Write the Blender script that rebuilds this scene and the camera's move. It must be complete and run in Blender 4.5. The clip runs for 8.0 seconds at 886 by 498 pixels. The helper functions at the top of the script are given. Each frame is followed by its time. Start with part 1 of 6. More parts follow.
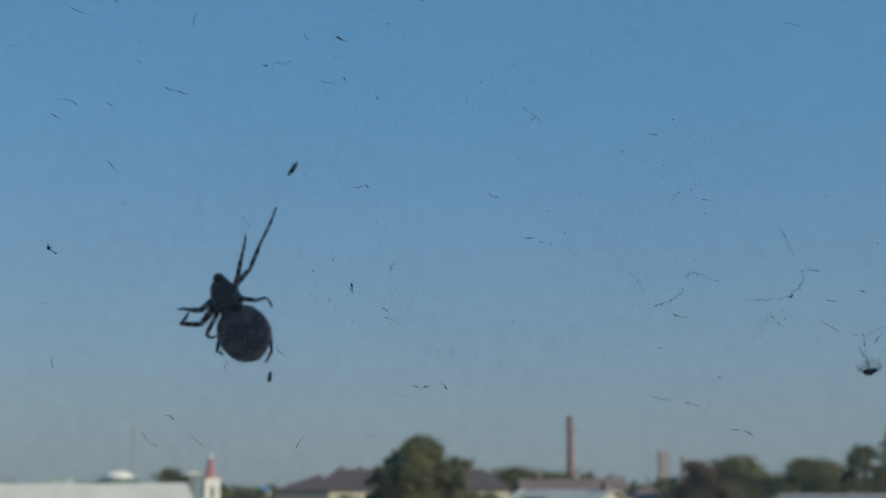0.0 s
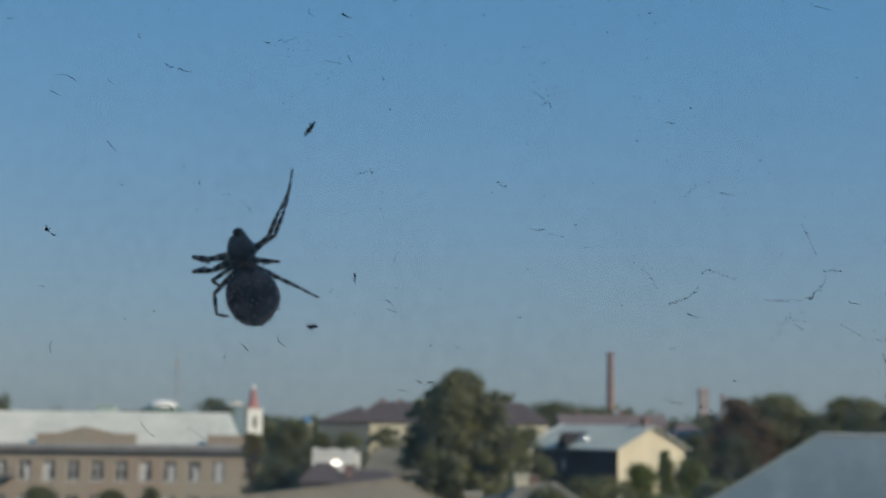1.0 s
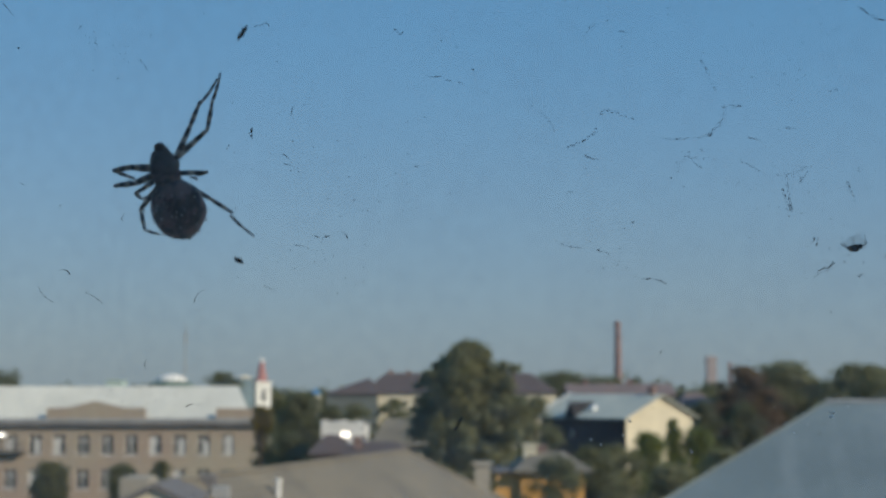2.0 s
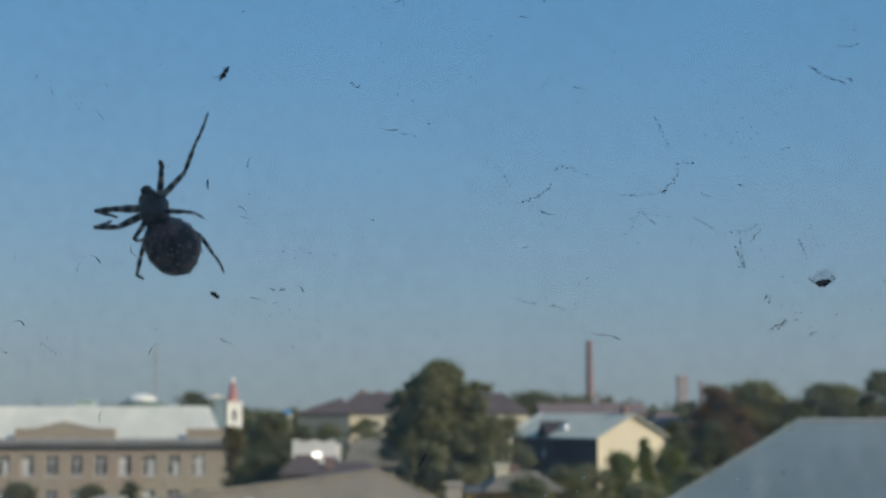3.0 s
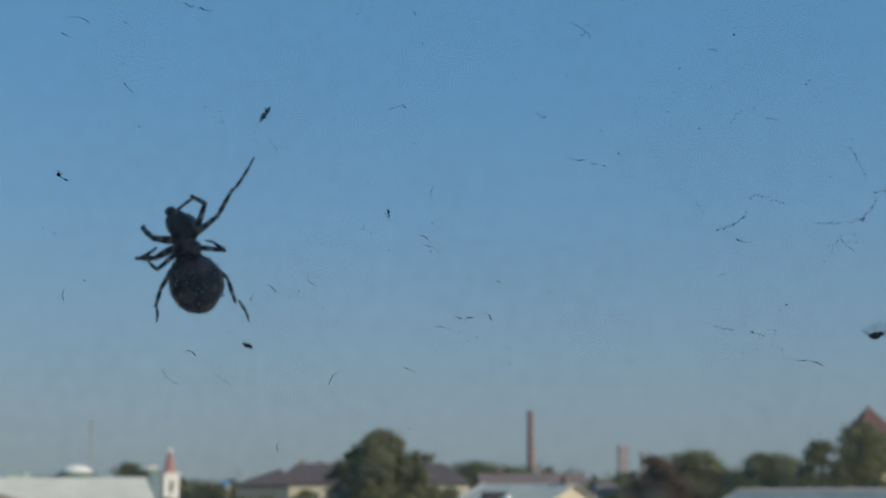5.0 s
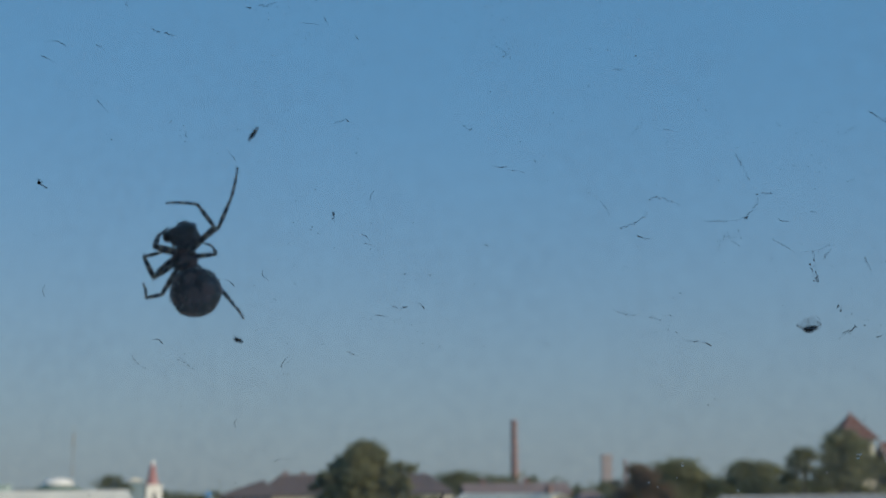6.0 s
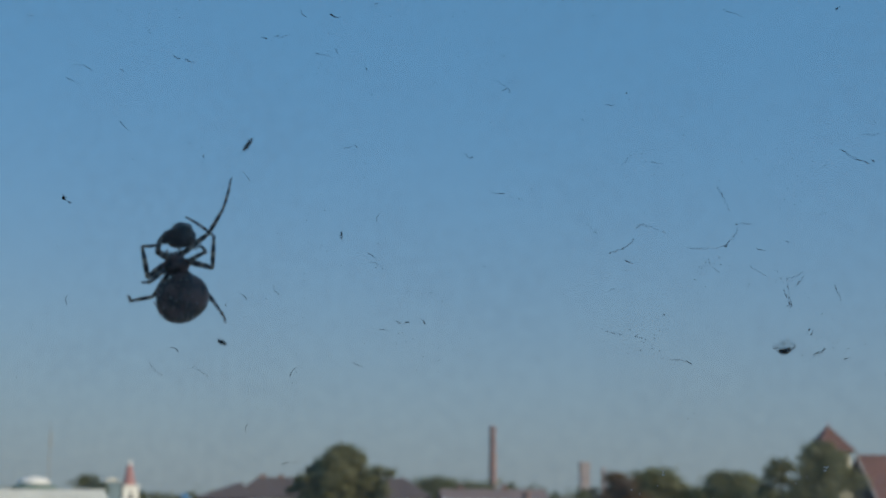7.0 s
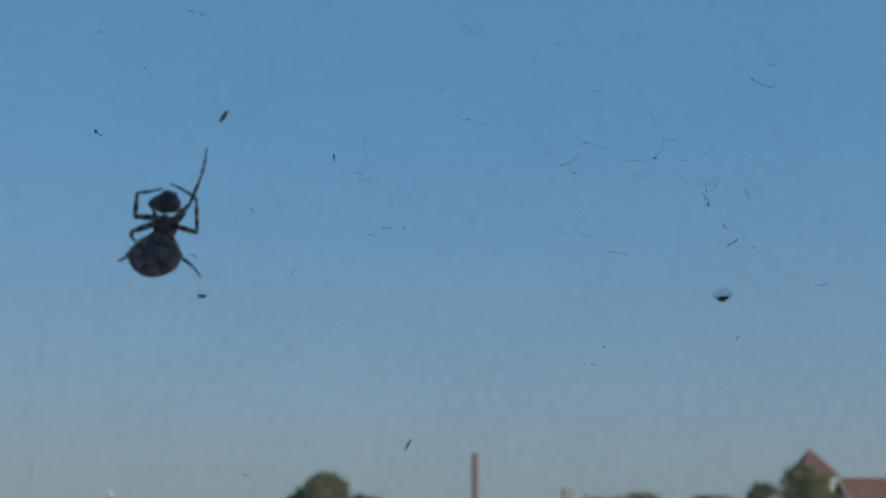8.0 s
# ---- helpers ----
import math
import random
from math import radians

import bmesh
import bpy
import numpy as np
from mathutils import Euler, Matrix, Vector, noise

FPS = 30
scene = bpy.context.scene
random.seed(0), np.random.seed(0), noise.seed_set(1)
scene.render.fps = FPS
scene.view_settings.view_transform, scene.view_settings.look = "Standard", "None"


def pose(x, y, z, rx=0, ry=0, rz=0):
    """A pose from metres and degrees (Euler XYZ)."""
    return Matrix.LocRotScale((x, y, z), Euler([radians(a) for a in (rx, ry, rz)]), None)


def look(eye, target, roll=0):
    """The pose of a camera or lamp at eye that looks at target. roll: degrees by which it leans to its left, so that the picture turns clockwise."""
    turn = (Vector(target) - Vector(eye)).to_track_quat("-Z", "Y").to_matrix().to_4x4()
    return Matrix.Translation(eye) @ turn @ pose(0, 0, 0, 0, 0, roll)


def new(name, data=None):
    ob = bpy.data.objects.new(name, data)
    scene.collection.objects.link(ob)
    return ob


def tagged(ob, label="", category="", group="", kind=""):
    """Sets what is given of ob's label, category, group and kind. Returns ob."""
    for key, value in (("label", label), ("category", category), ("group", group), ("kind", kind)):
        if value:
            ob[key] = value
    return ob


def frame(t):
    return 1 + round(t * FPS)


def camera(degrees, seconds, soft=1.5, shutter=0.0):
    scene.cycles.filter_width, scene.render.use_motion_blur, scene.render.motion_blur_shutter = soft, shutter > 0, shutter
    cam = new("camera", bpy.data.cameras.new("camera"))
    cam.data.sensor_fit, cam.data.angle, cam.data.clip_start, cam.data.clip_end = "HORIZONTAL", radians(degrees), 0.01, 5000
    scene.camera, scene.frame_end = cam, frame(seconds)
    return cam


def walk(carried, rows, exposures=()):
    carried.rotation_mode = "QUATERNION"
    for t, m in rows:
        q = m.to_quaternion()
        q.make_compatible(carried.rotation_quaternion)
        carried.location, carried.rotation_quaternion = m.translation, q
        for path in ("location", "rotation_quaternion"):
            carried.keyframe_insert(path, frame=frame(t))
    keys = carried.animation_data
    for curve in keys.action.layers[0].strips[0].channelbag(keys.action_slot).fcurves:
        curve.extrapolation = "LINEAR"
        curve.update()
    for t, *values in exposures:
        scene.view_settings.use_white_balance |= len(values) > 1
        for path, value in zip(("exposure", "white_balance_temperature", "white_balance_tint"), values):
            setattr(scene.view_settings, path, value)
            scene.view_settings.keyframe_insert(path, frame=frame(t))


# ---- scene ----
# Camera: held by hand close behind a dirty window pane, z = 14 m over the street.
cam = camera(37.0, 8.0, soft=1.6, shutter=0.0)
cam.data.dof.use_dof = True
cam.data.dof.focus_distance = 0.096
cam.data.dof.aperture_fstop = 108.0
walk(cam, [
    (0.0, pose(-0.0107, -0.0063, 14.0036, 100.05, 0.24, -1.60)),
    (0.2, pose(-0.0100, -0.0059, 14.0037, 99.52, 0.26, -1.31)),
    (0.5, pose(-0.0079, -0.0058, 14.0071, 98.61, -0.50, -1.09)),
    (0.7, pose(-0.0083, -0.0070, 14.0080, 98.15, -0.62, -0.75)),
    (1.0, pose(-0.0084, -0.0035, 14.0076, 97.22, -0.60, 0.11)),
    (1.2, pose(-0.0064, -0.0028, 14.0079, 96.82, -0.25, 0.66)),
    (2.3, pose(-0.0008, 0.0001, 13.9991, 95.91, 0.15, 0.35)),
    (2.5, pose(0.0000, 0.0000, 14.0000, 96.07, -0.00, 0.00)),
    (2.7, pose(-0.0002, -0.0002, 14.0005, 96.36, 0.13, -0.32)),
    (2.9, pose(-0.0004, 0.0007, 14.0013, 96.54, 0.25, -0.60)),
    (3.0, pose(-0.0009, -0.0006, 14.0027, 96.82, 0.09, -0.75)),
    (3.2, pose(-0.0025, -0.0007, 14.0032, 97.55, 0.51, -0.97)),
    (3.5, pose(-0.0042, 0.0014, 14.0030, 98.14, 0.27, -1.44)),
    (3.8, pose(-0.0057, 0.0006, 14.0024, 98.91, 0.66, -2.05)),
    (4.0, pose(-0.0076, 0.0004, 14.0018, 99.18, 0.34, -2.56)),
    (4.2, pose(-0.0111, -0.0004, 14.0013, 99.37, -0.18, -2.95)),
    (4.5, pose(-0.0141, 0.0005, 14.0007, 99.58, -0.11, -3.06)),
    (4.7, pose(-0.0155, 0.0004, 14.0009, 99.68, 0.12, -3.13)),
    (5.8, pose(-0.0154, -0.0073, 13.9975, 100.13, 0.37, -3.79)),
    (6.0, pose(-0.0131, -0.0103, 13.9977, 100.22, 0.68, -3.98)),
    (6.2, pose(-0.0126, -0.0112, 13.9986, 100.29, 0.68, -4.23)),
    (6.5, pose(-0.0127, -0.0119, 13.9967, 100.30, -0.30, -4.68)),
    (6.8, pose(-0.0126, -0.0145, 13.9974, 100.21, 0.49, -4.81)),
    (7.0, pose(-0.0149, -0.0167, 13.9976, 100.44, -0.28, -4.93)),
    (7.2, pose(-0.0184, -0.0194, 13.9935, 100.76, -0.54, -5.03)),
    (7.5, pose(-0.0232, -0.0214, 13.9880, 101.21, 0.02, -5.08)),
    (7.8, pose(-0.0231, -0.0281, 13.9825, 101.55, 0.50, -5.61)),
    (8.0, pose(-0.0159, -0.0326, 13.9851, 101.60, 0.32, -5.65)),
], exposures=[(0.0, 0.0, 6700, 10), (1.2, 0.03, 6700, 10), (2.3, 0.14, 6700, 10), (3.6, 0.15, 6700, 10), (4.1, 0.08, 6700, 10), (5.8, 0.065, 6700, 10), (8.0, 0.05, 6700, 10)])

# ---- light ----
SUN_AZ, SUN_EL = 125.0, 30.0       # degrees clockwise from +y, and over the horizon
world = bpy.data.worlds.new("sky")
scene.world = world
world.use_nodes = True
wn = world.node_tree
sky = wn.nodes.new("ShaderNodeTexSky")
sky.sky_type = "NISHITA"
sky.sun_disc = False
sky.sun_elevation, sky.sun_rotation = radians(SUN_EL), radians(SUN_AZ)
sky.altitude, sky.air_density, sky.dust_density, sky.ozone_density = 100.0, 1.0, 0.4, 1.0
haze = wn.nodes.new("ShaderNodeMixRGB")          # an even veil of summer haze over the whole sky
haze.inputs[0].default_value = 0.74
haze.inputs[2].default_value = (0.9, 2.95, 5.58, 1)
wn.links.new(sky.outputs[0], haze.inputs[1])
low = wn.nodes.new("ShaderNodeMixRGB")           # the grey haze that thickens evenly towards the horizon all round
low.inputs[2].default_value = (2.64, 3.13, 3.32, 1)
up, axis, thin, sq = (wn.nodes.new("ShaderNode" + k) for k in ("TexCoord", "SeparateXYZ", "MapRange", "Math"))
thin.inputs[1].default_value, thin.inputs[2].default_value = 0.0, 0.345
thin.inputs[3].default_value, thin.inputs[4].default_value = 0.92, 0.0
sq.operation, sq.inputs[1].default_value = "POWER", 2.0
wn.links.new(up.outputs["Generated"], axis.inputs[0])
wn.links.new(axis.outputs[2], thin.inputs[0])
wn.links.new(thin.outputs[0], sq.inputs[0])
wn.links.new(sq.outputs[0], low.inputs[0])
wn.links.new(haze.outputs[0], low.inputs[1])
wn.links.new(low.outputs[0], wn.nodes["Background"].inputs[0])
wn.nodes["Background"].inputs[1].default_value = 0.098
sun = new("sun", bpy.data.lights.new("sun", "SUN"))
sun.data.energy, sun.data.angle, sun.data.color = 3.8, radians(0.53), (1.0, 0.89, 0.72)
_az, _el = radians(SUN_AZ), radians(SUN_EL)
SUN_DIR = Vector((math.sin(_az) * math.cos(_el), math.cos(_az) * math.cos(_el), math.sin(_el)))
sun.matrix_world = look(SUN_DIR * 200, (0, 0, 0))


# ---- materials ----
def mat(name, base, rough=0.8, metal=0.0, other=None, scale=3.0, fine=30.0, mix=0.5, bump=0.2, depth=0.01, coat=0.0, per=0.0):
    """A surface with broad and fine variation between two colours and fine relief."""
    m = bpy.data.materials.new(name)
    m.use_nodes = True
    n, l = m.node_tree.nodes, m.node_tree.links
    b = n["Principled BSDF"]
    b.inputs["Roughness"].default_value, b.inputs["Metallic"].default_value = rough, metal
    b.inputs["Coat Weight"].default_value = coat
    other = other or tuple(c * 0.7 for c in base)
    tc = n.new("ShaderNodeTexCoord")
    a, f = n.new("ShaderNodeTexNoise"), n.new("ShaderNodeTexNoise")
    a.inputs["Scale"].default_value, f.inputs["Scale"].default_value = scale, fine
    a.inputs["Detail"].default_value, f.inputs["Detail"].default_value = 4, 5
    for t in (a, f):
        l.new(tc.outputs["Object"], t.inputs["Vector"])
    add = n.new("ShaderNodeMath")
    add.operation = "MULTIPLY_ADD"
    l.new(f.outputs["Fac"], add.inputs[0])
    add.inputs[1].default_value = 0.5
    l.new(a.outputs["Fac"], add.inputs[2])
    ramp = n.new("ShaderNodeValToRGB")
    ramp.color_ramp.elements[0].position, ramp.color_ramp.elements[1].position = 0.75 - mix * 0.4, 0.75 + mix * 0.4
    ramp.color_ramp.elements[0].color, ramp.color_ramp.elements[1].color = (*other, 1), (*base, 1)
    l.new(add.outputs[0], ramp.inputs[0])
    out = ramp.outputs[0]
    if per:
        g, hs = n.new("ShaderNodeNewGeometry"), n.new("ShaderNodeHueSaturation")
        mr = n.new("ShaderNodeMapRange")
        mr.inputs[3].default_value, mr.inputs[4].default_value = 1 - per, 1 + per
        l.new(g.outputs["Random Per Island"], mr.inputs[0])
        l.new(mr.outputs[0], hs.inputs["Value"])
        l.new(out, hs.inputs["Color"])
        out = hs.outputs[0]
    l.new(out, b.inputs["Base Color"])
    if bump:
        bp = n.new("ShaderNodeBump")
        bp.inputs["Strength"].default_value, bp.inputs["Distance"].default_value = bump, depth
        l.new(f.outputs["Fac"], bp.inputs["Height"])
        l.new(bp.outputs[0], b.inputs["Normal"])
    return m


def leaf_mat(name, base, other):
    """Foliage: light passes through the leaves, each leaf a little different."""
    m = mat(name, base, 0.6, 0, other, 0.6, 6.0, 0.7, 0.0, per=0.22)
    n, l = m.node_tree.nodes, m.node_tree.links
    b = n["Principled BSDF"]
    tr, mx = n.new("ShaderNodeBsdfTranslucent"), n.new("ShaderNodeMixShader")
    l.new(b.inputs["Base Color"].links[0].from_socket, tr.inputs[0])
    mx.inputs[0].default_value = 0.58
    l.new(b.outputs[0], mx.inputs[1])
    l.new(tr.outputs[0], mx.inputs[2])
    l.new(mx.outputs[0], n["Material Output"].inputs[0])
    return m


def glass_mat(name, film):
    """Window glass: clear, mirroring by Fresnel, under a patchy film of dust."""
    m = bpy.data.materials.new(name)
    m.use_nodes = True
    n, l = m.node_tree.nodes, m.node_tree.links
    n.remove(n["Principled BSDF"])
    clear, gloss, fr, mx = n.new("ShaderNodeBsdfTransparent"), n.new("ShaderNodeBsdfGlossy"), n.new("ShaderNodeFresnel"), n.new("ShaderNodeMixShader")
    clear.inputs[0].default_value = (0.93, 0.955, 0.95, 1)
    gloss.inputs["Roughness"].default_value = 0.02
    fr.inputs[0].default_value = 1.45
    l.new(fr.outputs[0], mx.inputs[0]), l.new(clear.outputs[0], mx.inputs[1]), l.new(gloss.outputs[0], mx.inputs[2])
    out = mx.outputs[0]
    if film:
        tc, a, f = n.new("ShaderNodeTexCoord"), n.new("ShaderNodeTexNoise"), n.new("ShaderNodeTexNoise")
        a.inputs["Scale"].default_value, f.inputs["Scale"].default_value = 110.0, 900.0
        a.inputs["Detail"].default_value = 5
        l.new(tc.outputs["Object"], a.inputs["Vector"]), l.new(tc.outputs["Object"], f.inputs["Vector"])
        mu, mr = n.new("ShaderNodeMath"), n.new("ShaderNodeMapRange")
        mu.operation = "MULTIPLY"
        l.new(a.outputs["Fac"], mu.inputs[0]), l.new(f.outputs["Fac"], mu.inputs[1])
        mr.inputs[1].default_value, mr.inputs[2].default_value = 0.12, 0.42
        mr.inputs[3].default_value, mr.inputs[4].default_value = film * 0.4, film * 1.6
        l.new(mu.outputs[0], mr.inputs[0])
        tl, m2 = n.new("ShaderNodeBsdfTranslucent"), n.new("ShaderNodeMixShader")
        tl.inputs[0].default_value = (0.68, 0.69, 0.76, 1)
        l.new(mr.outputs[0], m2.inputs[0]), l.new(out, m2.inputs[1]), l.new(tl.outputs[0], m2.inputs[2])
        out = m2.outputs[0]
    l.new(out, n["Material Output"].inputs[0])
    return m


def banded(name, dark, light, period, rough=0.5):
    """Dark and pale rings along a limb, whose length runs along its own y."""
    m = mat(name, dark, rough, 0, None, 900.0, 6000.0, 0.6, 0.5, 0.00004)
    n, l = m.node_tree.nodes, m.node_tree.links
    b = n["Principled BSDF"]
    tc, sep, w, noi = n.new("ShaderNodeTexCoord"), n.new("ShaderNodeSeparateXYZ"), n.new("ShaderNodeMath"), n.new("ShaderNodeTexNoise")
    noi.inputs["Scale"].default_value = 2500.0
    l.new(tc.outputs["Object"], sep.inputs[0]), l.new(tc.outputs["Object"], noi.inputs["Vector"])
    w.operation = "MULTIPLY_ADD"
    w.inputs[1].default_value = 6.283 / period
    l.new(sep.outputs[1], w.inputs[0]), l.new(noi.outputs["Fac"], w.inputs[2])
    s, mr, mx = n.new("ShaderNodeMath"), n.new("ShaderNodeMapRange"), n.new("ShaderNodeMixRGB")
    s.operation = "SINE"
    l.new(w.outputs[0], s.inputs[0])
    mr.inputs[1].default_value, mr.inputs[2].default_value = 0.1, 0.5
    l.new(s.outputs[0], mr.inputs[0])
    l.new(b.inputs["Base Color"].links[0].from_socket, mx.inputs[1])
    mx.inputs[2].default_value = (*light, 1)
    l.new(mr.outputs[0], mx.inputs[0]), l.new(mx.outputs[0], b.inputs["Base Color"])
    thin, half, clear = n.new("ShaderNodeMixShader"), n.new("ShaderNodeMath"), n.new("ShaderNodeBsdfTransparent")
    clear.inputs[0].default_value = (0.8, 0.75, 0.7, 1)
    half.operation, half.inputs[1].default_value = "MULTIPLY", 0.5      # the pale rings let light through
    l.new(mr.outputs[0], half.inputs[0]), l.new(half.outputs[0], thin.inputs[0])
    l.new(b.outputs[0], thin.inputs[1]), l.new(clear.outputs[0], thin.inputs[2])
    l.new(thin.outputs[0], n["Material Output"].inputs[0])
    return m


def streaks(m, turn, across, pale):
    """Streaks of paler metal that run down a slope; turn: degrees of the slope from -y, across: streaks a metre."""
    n, l = m.node_tree.nodes, m.node_tree.links
    b = n["Principled BSDF"]
    tc, mp, noi, mr, mx = (n.new("ShaderNode" + k) for k in ("TexCoord", "Mapping", "TexNoise", "MapRange", "MixRGB"))
    mp.vector_type = "TEXTURE"
    mp.inputs["Rotation"].default_value = (0, 0, radians(-turn))
    mp.inputs["Scale"].default_value = (1 / across, 14 / across, 14 / across)
    noi.inputs["Scale"].default_value, noi.inputs["Detail"].default_value = 1.0, 5.0
    mr.inputs[1].default_value, mr.inputs[2].default_value, mr.inputs[4].default_value = 0.5, 0.78, 0.22
    l.new(tc.outputs["Object"], mp.inputs["Vector"]), l.new(mp.outputs[0], noi.inputs["Vector"])
    l.new(noi.outputs["Fac"], mr.inputs[0]), l.new(mr.outputs[0], mx.inputs[0])
    l.new(b.inputs["Base Color"].links[0].from_socket, mx.inputs[1])
    mx.inputs[2].default_value = (*pale, 1)
    l.new(mx.outputs[0], b.inputs["Base Color"])


STONE = mat("brown_stone", (0.355, 0.315, 0.245), 0.9, 0, (0.335, 0.24, 0.19), 0.1, 2.5, 0.5, 0.4, 0.03)
CORNICE = mat("dark_cornice", (0.19, 0.18, 0.175), 0.8, 0, (0.1, 0.095, 0.095), 0.4, 5.0)
WHITE_ROOF = mat("pale_sheet_roof", (0.68, 0.655, 0.58), 0.6, 0, (0.55, 0.53, 0.47), 0.15, 2.0, 0.5, 0.1)
CHURCH_WHITE = mat("limewash", (0.82, 0.8, 0.75), 0.8, 0, (0.72, 0.7, 0.65), 0.5, 6.0)
WHITE = mat("white_paint", (0.75, 0.73, 0.70), 0.6, 0, (0.62, 0.60, 0.57), 0.5, 8.0)
CREAM = mat("cream_plaster", (0.72, 0.645, 0.49), 0.85, 0, (0.56, 0.49, 0.36), 0.35, 6.0, 0.6, 0.2)
PALE_WALL = mat("pale_plaster", (0.62, 0.57, 0.44), 0.85, 0, (0.5, 0.46, 0.36), 0.2, 3.0)
ORANGE = mat("orange_plaster", (0.62, 0.33, 0.09), 0.85, 0, (0.5, 0.27, 0.08), 0.5, 6.0)
# Dark wall colour; on the cream house it holds the long side's shade.
DARK_WALL = mat("dark_wall", (0.048, 0.033, 0.033), 0.8, 0, (0.022, 0.018, 0.022), 0.6, 10.0)
TARRED = mat("tarred_boards", (0.018, 0.015, 0.018), 0.85, 0, (0.01, 0.009, 0.011), 0.6, 10.0)
SLATE = mat("grey_slate_roof", (0.215, 0.186, 0.142), 0.9, 0, (0.12, 0.108, 0.09), 0.5, 4.0, 0.7, 0.4, 0.02)
ANNEXE = mat("grey_green_plaster", (0.13, 0.145, 0.135), 0.85, 0, (0.1, 0.11, 0.105), 0.3, 4.0)
GREY_ROOF = mat("grey_felt_roof", (0.16, 0.15, 0.15), 0.85, 0, (0.11, 0.10, 0.10), 0.3, 5.0)
BROWN_ROOF = mat("brown_tile_roof", (0.105, 0.078, 0.075), 0.85, 0, (0.075, 0.058, 0.06), 0.3, 4.0)
FADED_TILE = mat("faded_clay_tiles", (0.21, 0.15, 0.14), 0.85, 0, (0.15, 0.115, 0.11), 0.4, 4.0)
METAL_ROOF = mat("galvanised_roof", (0.205, 0.24, 0.24), 0.55, 0.15, (0.16, 0.187, 0.187), 0.3, 4.0, 0.45, 0.06, 0.01)
streaks(METAL_ROOF, 14.0, 1.6, (0.42, 0.45, 0.45))
ZINC_ROOF = mat("zinc_roof", (0.5, 0.5, 0.43), 0.6, 0.03, (0.38, 0.39, 0.345), 0.3, 5.0, 0.5, 0.08)
# The pale streaks paint the sun's glint onto the zinc slope.
streaks(ZINC_ROOF, -50.0, 1.1, (0.78, 0.77, 0.72))
RED_ROOF = mat("red_tile_roof", (0.15, 0.072, 0.06), 0.85, 0, (0.105, 0.052, 0.045), 0.4, 5.0)
RED_PAINT = mat("faded_red_sheet", (0.42, 0.2, 0.19), 0.6, 0, (0.34, 0.16, 0.15), 0.5, 5.0)
# Two bricks for far towers, paled and greyed to paint in the haze.
BRICK_PALE = mat("haze_pale_brick", (0.39, 0.335, 0.335), 0.9, 0, (0.32, 0.27, 0.27), 0.2, 3.0)
BRICK_HAZED = mat("hazed_brick", (0.31, 0.205, 0.19), 0.9, 0, (0.23, 0.155, 0.15), 0.2, 3.0, 0.6, 0.3)
BRICK = mat("red_brick", (0.24, 0.155, 0.135), 0.9, 0, (0.165, 0.11, 0.1), 0.2, 3.0, 0.6, 0.3)
TEAL = mat("teal_paint", (0.17, 0.24, 0.27), 0.6, 0, (0.13, 0.19, 0.22), 0.5, 4.0)
MINT = mat("mint_green_paint", (0.5, 0.62, 0.56), 0.6, 0, (0.42, 0.53, 0.48), 0.4, 5.0)
BOTTLE_GREEN = mat("dark_green_sheet", (0.12, 0.19, 0.15), 0.6, 0, (0.09, 0.14, 0.115), 0.5, 4.0)
GLASS_FAR = mat("dark_window_glass", (0.11, 0.115, 0.115), 0.12, 0, (0.07, 0.075, 0.08), 0.4, 2.0, 0.5, 0.0)
CURTAIN = mat("white_curtain", (0.6, 0.59, 0.57), 0.9, 0, (0.42, 0.41, 0.4), 1.0, 9.0)
GRASS = mat("grass_and_earth", (0.07, 0.085, 0.035), 0.95, 0, (0.10, 0.085, 0.06), 0.02, 0.6, 0.6, 0.3, 0.1)
BARK = mat("bark", (0.09, 0.07, 0.055), 0.95, 0, (0.05, 0.04, 0.03), 2.0, 20.0, 0.6, 0.6, 0.03)
LEAF = leaf_mat("leaves_green", (0.275, 0.272, 0.135), (0.2, 0.2, 0.1))
LEAF_DARK = leaf_mat("leaves_dark_green", (0.2, 0.198, 0.088), (0.145, 0.15, 0.07))
LEAF_RED = leaf_mat("leaves_turning_red", (0.21, 0.125, 0.07), (0.165, 0.13, 0.065))
LEAF_YELLOW = leaf_mat("leaves_turning_yellow", (0.27, 0.21, 0.075), (0.2, 0.165, 0.06))
LEAF_BRIGHT = leaf_mat("leaves_bright_green", (0.23, 0.255, 0.065), (0.16, 0.185, 0.05))
PLASTER_IN = mat("inner_plaster", (0.55, 0.53, 0.49), 0.9, 0, (0.48, 0.46, 0.43), 1.0, 30.0)
FLOOR_IN = mat("inner_floor", (0.22, 0.16, 0.11), 0.6, 0, (0.16, 0.11, 0.08), 1.5, 25.0)
FRAME = mat("painted_window_frame", (0.7, 0.69, 0.66), 0.5, 0, (0.58, 0.56, 0.52), 4.0, 60.0)
# Besides real dust, the film's strength stands in for haze over the view.
PANE = glass_mat("dusty_pane", 0.087)
GRIME = mat("grime", (0.035, 0.032, 0.03), 0.95, 0, (0.02, 0.02, 0.02), 800.0, 5000.0)
GRIME_PALE = mat("pale_lint", (0.13, 0.125, 0.12), 0.95, 0, (0.07, 0.07, 0.07), 800.0, 5000.0)
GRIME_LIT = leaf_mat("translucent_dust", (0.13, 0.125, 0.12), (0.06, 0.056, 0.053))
PARAPET = mat("grey_sheet_parapet", (0.36, 0.36, 0.36), 0.6, 0, (0.28, 0.28, 0.28), 0.4, 5.0)
CEMENT = mat("cement_render", (0.36, 0.325, 0.27), 0.9, 0, (0.28, 0.25, 0.21), 0.8, 8.0)
